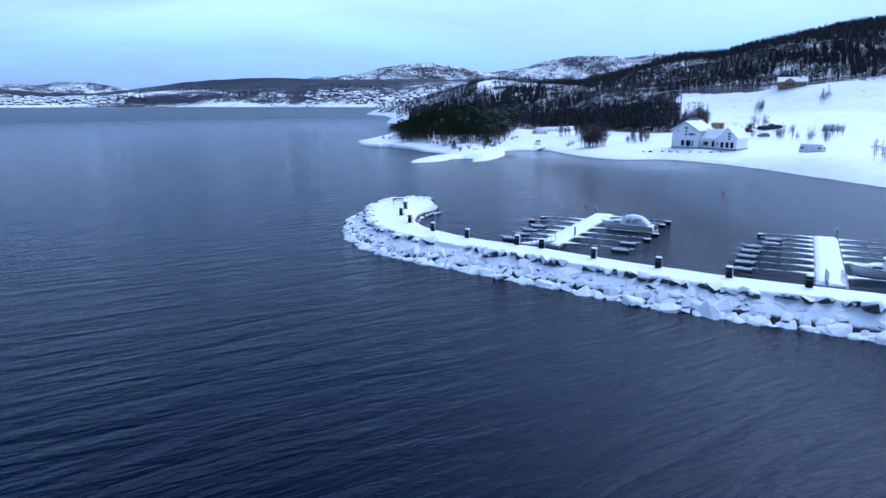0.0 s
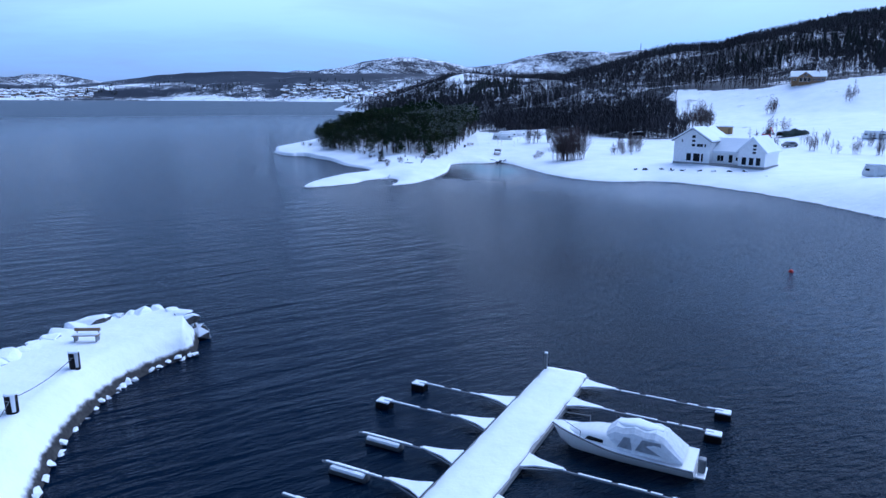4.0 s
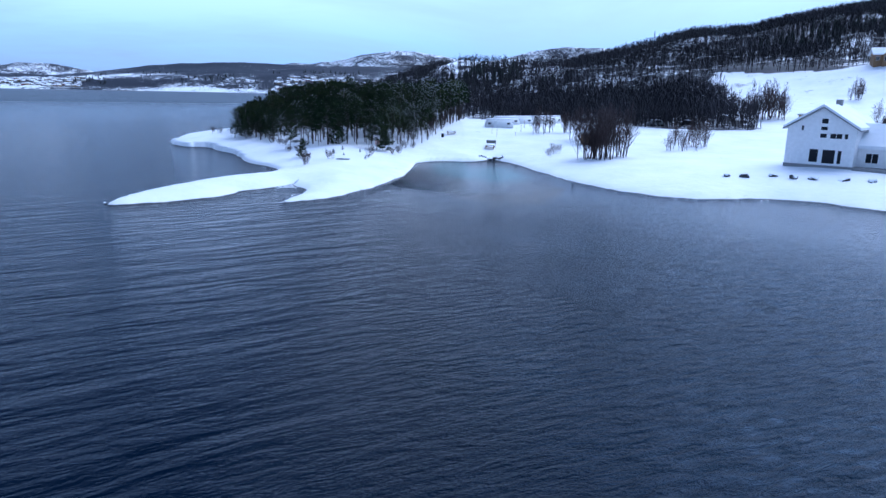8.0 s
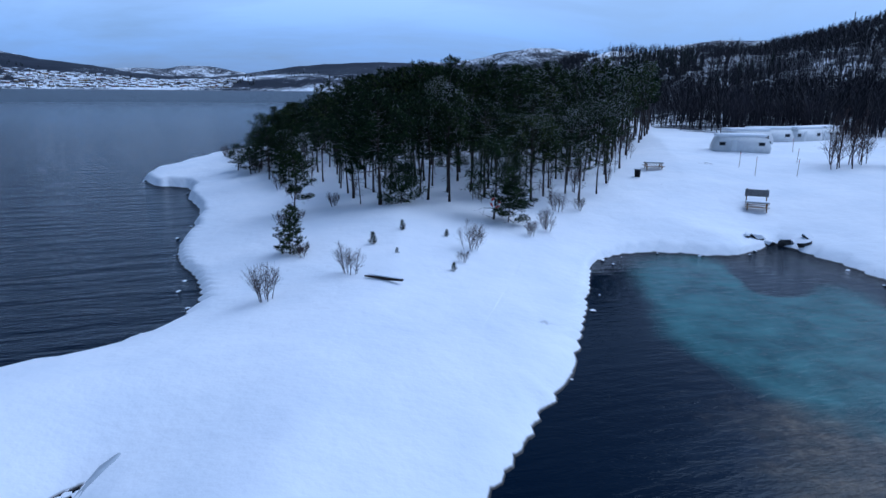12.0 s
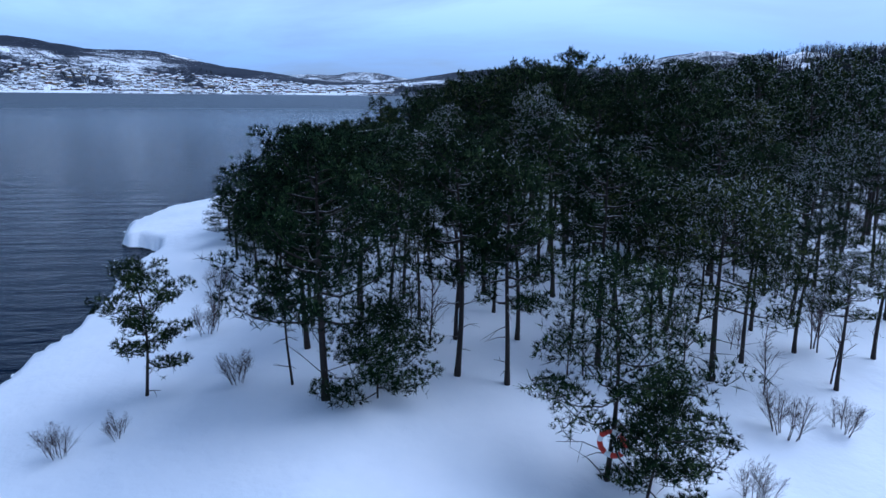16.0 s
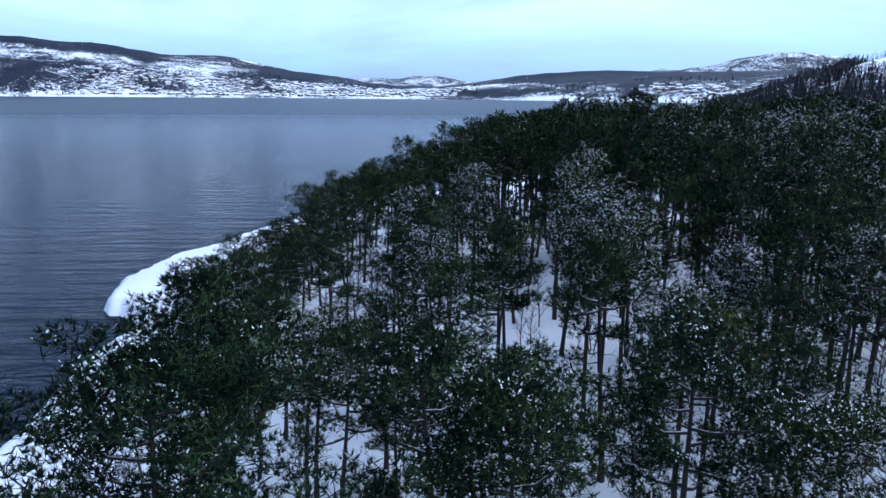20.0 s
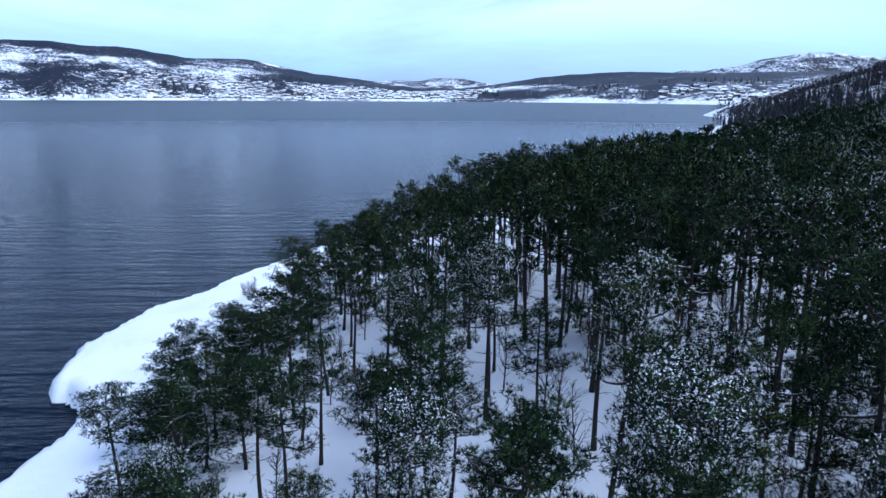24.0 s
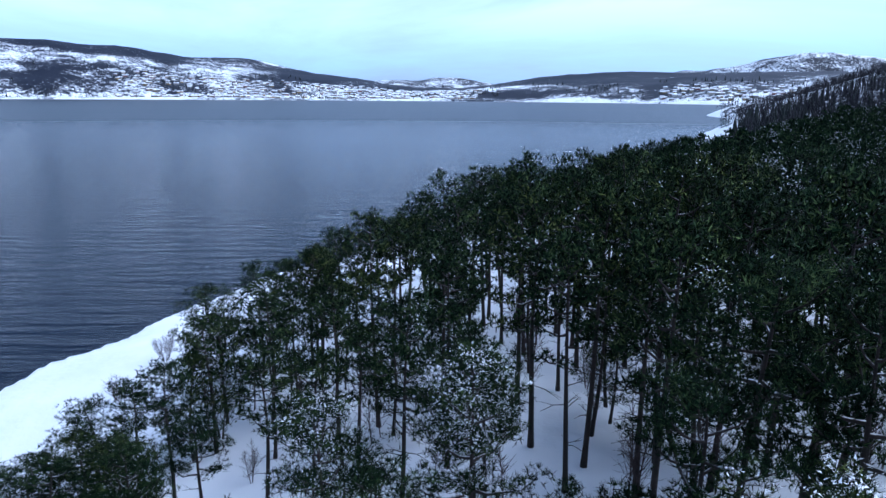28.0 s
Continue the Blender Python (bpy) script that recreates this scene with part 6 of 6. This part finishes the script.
def caravan(x, y, turn, label, lift=0.0):
    """A touring caravan, side windows and a rounded nose, set in snow."""
    ob = thing("caravan", pose(x, y, on_ground(x, y) - 0.55 + lift, 0, 0, turn), label, "caravan", "parked caravans")
    bm = bmesh.new()
    prof = [(-3.1, 0.45), (-3.2, 1.2), (-2.85, 2.35), (-2.5, 2.5), (2.3, 2.5), (2.75, 2.35), (3.25, 1.3), (3.1, 0.45)]
    a, b = [[bm.verts.new((px, s, pz)) for px, pz in prof] for s in (-1.1, 1.1)]
    bm.faces.new(a)
    bm.faces.new(b[::-1])
    for k in range(len(prof)):
        bm.faces.new((a[k], b[k], b[(k + 1) % len(prof)], a[(k + 1) % len(prof)]))
    bmesh.ops.recalc_face_normals(bm, faces=bm.faces[:])
    bmesh.ops.bevel(bm, geom=bm.edges[:], offset=0.08, segments=2, affect="EDGES")
    shell = part("shell", bm, caravan_white, ob, "off-white caravan shell", True)
    for wx, w in ((-2.3, 0.7), (2.1, 0.7)):
        for s, f in ((-1.125, "front"), (1.125, "back")):
            window(shell, wx, s, 1.7, w, 0.42, f, grey_metal)
    window(shell, 3.12, 0, 1.75, 1.4, 0.6, "right", grey_metal)
    bm = bmesh.new()
    box(bm, -1.25, -0.65, -1.16, -1.128, 0.5, 2.2, 0.02)
    part("door", bm, caravan_white, ob)
    for s in (-1.08, 1.08):
        bm = bmesh.new()
        rod(bm, (0.2, s - 0.1, 0.32), (0.2, s + 0.1, 0.32), 0.32, 0.32, 16)
        part("wheel", bm, black_plastic, ob)
    bm = bmesh.new()
    for s in (-0.5, 0.5):
        rod(bm, (3.0, s, 0.45), (4.3, 0, 0.45), 0.05, 0.05, 6)
    part("drawbar", bm, galvanised, ob)
    bm = bmesh.new()
    box(bm, -2.85, 2.7, -1.05, 1.05, 2.49, 2.82, 0.14)
    part("snow_layer", bm, snow, ob, "snow lying on the roof", True)
    return ob


for x, y, turn in ((12.3, 159.4, 4), (14.6, 167.4, 20), (18.4, 172.2, 22), (23.6, 175.8, 42), (27.2, 179.4, 44)):
    caravan(x, y, turn, "white caravan parked in deep snow beside the wood", -0.3)
caravan(75.9, 61.0, -40, "white caravan alone in the snow near the shore")
caravan(120, 136, -30, "white caravan on the slope behind the house")


# lifebuoy on its tree
def lifebuoy():
    ob = thing("lifebuoy", pose(-12.0, 122.28, on_ground(-12.1, 122.6) + 1.3, 90, 0, -8), "red and white lifebuoy hung on a pine", "lifebuoy")
    for name, mat, lo in (("red_segment", red_paint, 0), ("white_segment", white_paint, 1)):
        for q in range(4):
            bm = bmesh.new()
            a0 = q * math.pi / 2 + (0.0 if lo == 0 else 1.05)
            a1 = a0 + (1.05 if lo == 0 else 0.52)
            old = None
            for k in range(7):
                a = a0 + (a1 - a0) * k / 6
                p = Vector((0.33 * math.cos(a), 0.33 * math.sin(a), 0))
                if old is not None:
                    rod(bm, old, p, 0.075, 0.075, 8)
                old = p
            part(name, bm, mat, ob)


lifebuoy()


def stake(x, y, h):
    ob = thing("snow_stake", pose(x, y, on_ground(x, y), random.uniform(-3, 3), random.uniform(-3, 3)), "thin reddish marker stake standing in the snow", "stake", "marker stakes in the clearing")
    bm = bmesh.new()
    rod(bm, (0, 0, -0.2), (0, 0, h), 0.025, 0.02, 6)
    part("pole", bm, brown_timber, ob)
    bm = bmesh.new()
    rod(bm, (0, 0, h * 0.8), (0, 0, h * 0.9), 0.028, 0.028, 6)
    part("band", bm, red_paint, ob)


for x, y, h in ((10.0, 148.0, 1.7), (10.8, 144.5, 1.9), (14.7, 144.8, 1.8), (18.3, 160, 1.7), (16.6, 152, 1.5), (21, 155, 1.6)):
    stake(x, y, h)


def picnic_table(x, y, turn, label):
    ob = thing("picnic_table", pose(x, y, on_ground(x, y) - 0.15, 0, 0, turn), label, "table")
    bm = bmesh.new()
    for k in range(5):
        box(bm, -0.95, 0.95, -0.4 + 0.165 * k, -0.25 + 0.165 * k, 0.70, 0.74)
    part("tabletop", bm, brown_timber, ob)
    for s in (-0.75, 0.75):
        bm = bmesh.new()
        box(bm, -0.95, 0.95, s - 0.13, s + 0.13, 0.42, 0.46)
        part("seat", bm, brown_timber, ob)
        bm = bmesh.new()
        box(bm, s - 0.04, s + 0.04, -0.75, 0.75, 0.34, 0.42)
        rod(bm, (s, -0.35, 0.7), (s, -0.6, 0), 0.05)
        rod(bm, (s, 0.35, 0.7), (s, 0.6, 0), 0.05)
        part("leg", bm, brown_timber, ob)
    bm = bmesh.new()
    box(bm, -0.9, 0.9, -0.36, 0.36, 0.743, 0.86, 0.05)
    part("snow_layer", bm, snow, ob)


picnic_table(1.3, 145.8, 8, "dark wooden picnic table at the edge of the wood")
picnic_table(8.8, 134.2, -12, "wooden picnic table half buried in the snow by the cove")


def rubbish_bin(x, y):
    ob = thing("rubbish_bin", pose(x, y, on_ground(x, y)), "dark round rubbish bin with snow on its lid", "bin")
    bm = bmesh.new()
    rod(bm, (0, 0, 0), (0, 0, 0.7), 0.26, 0.3, 16)
    part("drum", bm, black_plastic, ob)
    bm = bmesh.new()
    rod(bm, (0, 0, 0.7), (0, 0, 0.76), 0.33, 0.33, 16)
    part("lid", bm, grey_metal, ob)
    bm = bmesh.new()
    bmesh.ops.create_uvsphere(bm, u_segments=14, v_segments=7, radius=0.28, matrix=Matrix.Translation((0, 0, 0.77)) @ Matrix.Diagonal((1, 1, 0.3, 1)))
    part("snow_cap", bm, snow, ob, smooth=True)


rubbish_bin(-0.5, 142.2)


def notice_board(x, y, turn):
    ob = thing("notice_board", pose(x, y, on_ground(x, y), 0, 0, turn), "low weathered board behind the picnic table", "board")
    bm = bmesh.new()
    box(bm, -0.95, 0.95, -0.04, 0.04, 0.55, 1.15, 0.02)
    part("panel", bm, plain("weathered_board", (0.16, 0.16, 0.16), 0.75, vary=0.3), ob)
    for s in (-0.8, 0.8):
        bm = bmesh.new()
        rod(bm, (s, 0.06, -0.2), (s, 0.06, 1.2), 0.05)
        part("post", bm, brown_timber, ob)


notice_board(9.1, 135.9, -12)


def driftwood():
    ob = thing("log", pose(-15.6, 105.5, on_ground(-15.6, 105.5) + 0.02, 0, 0, -16), "grey driftwood log lying half buried in snow", "log")
    verts, faces = [], []
    tube_arrays([(-1.2, 0, 0.02), (-0.5, 0.03, 0.05), (0.3, -0.02, 0.06), (1.1, 0.0, 0.10)], [0.05, 0.08, 0.09, 0.07], 8, verts, faces)
    p = new("trunk", from_arrays("trunk", verts, faces, bark, True))
    p.parent = ob
    bm = bmesh.new()
    box(bm, -1.0, 1.0, -0.05, 0.06, 0.13, 0.19, 0.02)
    part("snow_strip", bm, snow, ob)


driftwood()


def excavator(x, y):
    ob = thing("excavator", pose(x, y, on_ground(x, y), 0, 0, 30), "small orange-red excavator parked behind the house", "excavator")
    bm = bmesh.new()
    box(bm, -1.2, 1.0, -0.9, 0.9, 0.8, 1.7, 0.1)
    part("engine_house", bm, red_paint, ob)
    bm = bmesh.new()
    box(bm, 0.1, 1.1, -0.85, 0.1, 1.7, 2.7, 0.1)
    part("cab", bm, window_glass, ob)
    for s in (-0.8, 0.8):
        bm = bmesh.new()
        box(bm, -1.5, 1.5, s - 0.25, s + 0.25, 0, 0.7, 0.2)
        part("track", bm, black_plastic, ob)
    bm = bmesh.new()
    rod(bm, (1.0, 0.4, 1.4), (2.6, 0.4, 3.6), 0.18)
    rod(bm, (2.6, 0.4, 3.6), (3.9, 0.4, 1.8), 0.14)
    part("boom", bm, red_paint, ob)
    bm = bmesh.new()
    box(bm, 3.6, 4.2, 0.0, 0.8, 1.2, 1.8, 0.1)
    part("bucket", bm, grey_metal, ob)


excavator(95, 151)


def car(x, y, turn, mat, label):
    ob = thing("car", pose(x, y, on_ground(x, y), 0, 0, turn), label, "car", "parked cars")
    bm = bmesh.new()
    prof = [(-2.2, 0.35), (-2.2, 0.9), (-1.5, 1.0), (-0.9, 1.5), (1.2, 1.52), (1.9, 1.0), (2.2, 0.85), (2.2, 0.35)]
    a, b = [[bm.verts.new((px, s, pz)) for px, pz in prof] for s in (-0.85, 0.85)]
    bm.faces.new(a)
    bm.faces.new(b[::-1])
    for k in range(len(prof)):
        bm.faces.new((a[k], b[k], b[(k + 1) % len(prof)], a[(k + 1) % len(prof)]))
    bmesh.ops.recalc_face_normals(bm, faces=bm.faces[:])
    bmesh.ops.bevel(bm, geom=bm.edges[:], offset=0.06, segments=2, affect="EDGES")
    part("body", bm, mat, ob)
    for wx in (-1.35, 1.35):
        for s in (-0.8, 0.8):
            bm = bmesh.new()
            rod(bm, (wx, s - 0.1, 0.32), (wx, s + 0.1, 0.32), 0.32, 0.32, 14)
            part("wheel", bm, black_plastic, ob)
    for s in (-0.853, 0.853):
        bm = bmesh.new()
        box(bm, -0.8, 1.1, s - 0.01, s + 0.01, 1.02, 1.4)
        part("side_window", bm, window_glass, ob)
    bm = bmesh.new()
    box(bm, -0.8, 1.1, -0.75, 0.75, 1.51, 1.68, 0.06)
    part("snow_layer", bm, snow, ob)


car(91.6, 128.8, 15, grey_metal, "grey car parked under snow behind the house")
car(61.8, 177, -20, black_plastic, "dark car under snow beside the birches")
car(52, 172, 10, grey_metal, "grey car half covered with snow")


def tarp_heap(x, y):
    ob = thing("covered_heap", pose(x, y, on_ground(x, y), 0, 0, 10), "long heap under a dark green tarpaulin with snow", "heap")
    grid = cover_rows([(-5 + k, 1.6 + 0.4 * math.sin(k), -0.2, 1.2 + 1.1 * math.sin(k * 0.31) + 0.3 * math.sin(k * 1.7)) for k in range(11)])
    part("tarpaulin", lofted(bmesh.new(), grid), capped("green_tarpaulin", [(0.3, (0.01, 0.02, 0.015)), (0.7, (0.03, 0.045, 0.035))], 1.5, 0.75, 0.95), ob, smooth=True)
    part("snow_patch", lofted(bmesh.new(), cover_rows([(-3 + k, 0.9, 1.2, 2.05 + 0.25 * math.sin(k)) for k in range(4)])), snow, ob, smooth=True)


tarp_heap(105, 154)


# stones along the shore, a bare terrace wall in front of the house, ice by the spit
def shore_stones():
    rng = random.Random(17)
    kinds = [boulder_mesh(40 + k, 0.7) for k in range(4)]
    vs, fs = [], []
    near = coast[(coast[:, 0] > -70) & (coast[:, 0] < 70) & (coast[:, 1] > 0) & (coast[:, 1] < 190)]
    for _ in range(260):
        p = near[rng.randrange(len(near))]
        s = rng.uniform(0.05, 0.16)
        m = pose(p[0] + rng.gauss(0, 0.5), p[1] + rng.gauss(0, 0.5), rng.uniform(-0.05, 0.05), 0, 0, rng.uniform(0, 360)) @ Matrix.Diagonal((s * 1.4, s, s * 0.8, 1))
        base, me = len(vs), rng.choice(kinds)
        vs.extend(tuple(m @ v.co) for v in me.vertices)
        fs.extend(tuple(base + k for k in f) for f in trio_faces(me))
    tagged(new("shore_stones", from_arrays("shore_stones", vs, fs, boulder)), "small dark stones along the waterline with snow", "stones", kind="stuff")
    for k, (x, y, s) in enumerate(((7.2, 126.6, 0.45), (8.3, 127.4, 0.5), (9.3, 127.0, 0.55), (10.2, 125.6, 0.4), (6.4, 126.4, 0.3), (10.9, 127.2, 0.35), (44, 91.5, 0.5), (46, 90, 0.6), (48, 88.7, 0.5), (51, 87.2, 0.55), (54, 86, 0.6), (57, 84.6, 0.5), (60, 83.4, 0.5), (38, 92, 0.5), (40, 91.4, 0.6))):
        ob = new("stone", kinds[k % 4])
        ob.matrix_basis = pose(x, y, on_ground(x, y) + 0.05, 5, 8, 60 * k) @ Matrix.Diagonal((s * 1.5, s, s, 1))
        tagged(ob, "dark stone showing through the snow", "stone", "stones by the stream and terrace")


shore_stones()


def ice_floes():
    rng = random.Random(23)
    vs, fs = [], []
    for _ in range(60):
        x, y = rng.gauss(-20.2, 0.7), rng.gauss(86.4, 1.0)
        r, n, base = rng.uniform(0.08, 0.35), rng.randrange(5, 9), len(vs)
        ring = [(x + r * rng.uniform(0.7, 1.1) * math.cos(k * 6.283 / n), y + r * rng.uniform(0.7, 1.1) * math.sin(k * 6.283 / n)) for k in range(n)]
        for z in (-0.04, 0.05):
            vs.extend((px, py, z) for px, py in ring)
        fs.append(tuple(base + n + k for k in range(n)))
        fs.extend((base + k, base + (k + 1) % n, base + n + (k + 1) % n, base + n + k) for k in range(n))
    tagged(new("ice_floes", from_arrays("ice_floes", vs, fs, snow)), "broken ice floes drifting beside the spit", "ice", kind="stuff")


ice_floes()


# the frozen inlet in the spit
def frozen_inlet():
    m, b = shader("grey_ice", (0.3, 0.34, 0.38), 0.35)
    colour(m, b, ramp(m, noise_node(m, 1.6, 6), [(0.3, (0.34, 0.38, 0.43)), (0.7, (0.55, 0.59, 0.63))]))
    bm = bmesh.new()
    line = [(-19.1, 89.2, 0.16), (-19.2, 88.7, 0.42), (-19.3, 88.0, 0.62), (-19.4, 87.2, 0.85), (-19.6, 86.4, 1.0)]
    rows_ = []
    for x, y, w in line:
        rows_.append([bm.verts.new((x + s_ * w * 0.5, y, on_ground(x + s_ * w * 0.5, y) + (0.035 if abs(s_) < 1 else -0.03))) for s_ in (-1, -0.5, 0, 0.5, 1)])
    for r0, r1 in zip(rows_, rows_[1:]):
        for k in range(4):
            bm.faces.new((r0[k], r0[k + 1], r1[k + 1], r1[k]))
    bmesh.ops.recalc_face_normals(bm, faces=bm.faces[:])
    tagged(part("frozen_inlet", bm, m, smooth=True), "grey ice in a narrow inlet of the snow spit", "ice")


frozen_inlet()
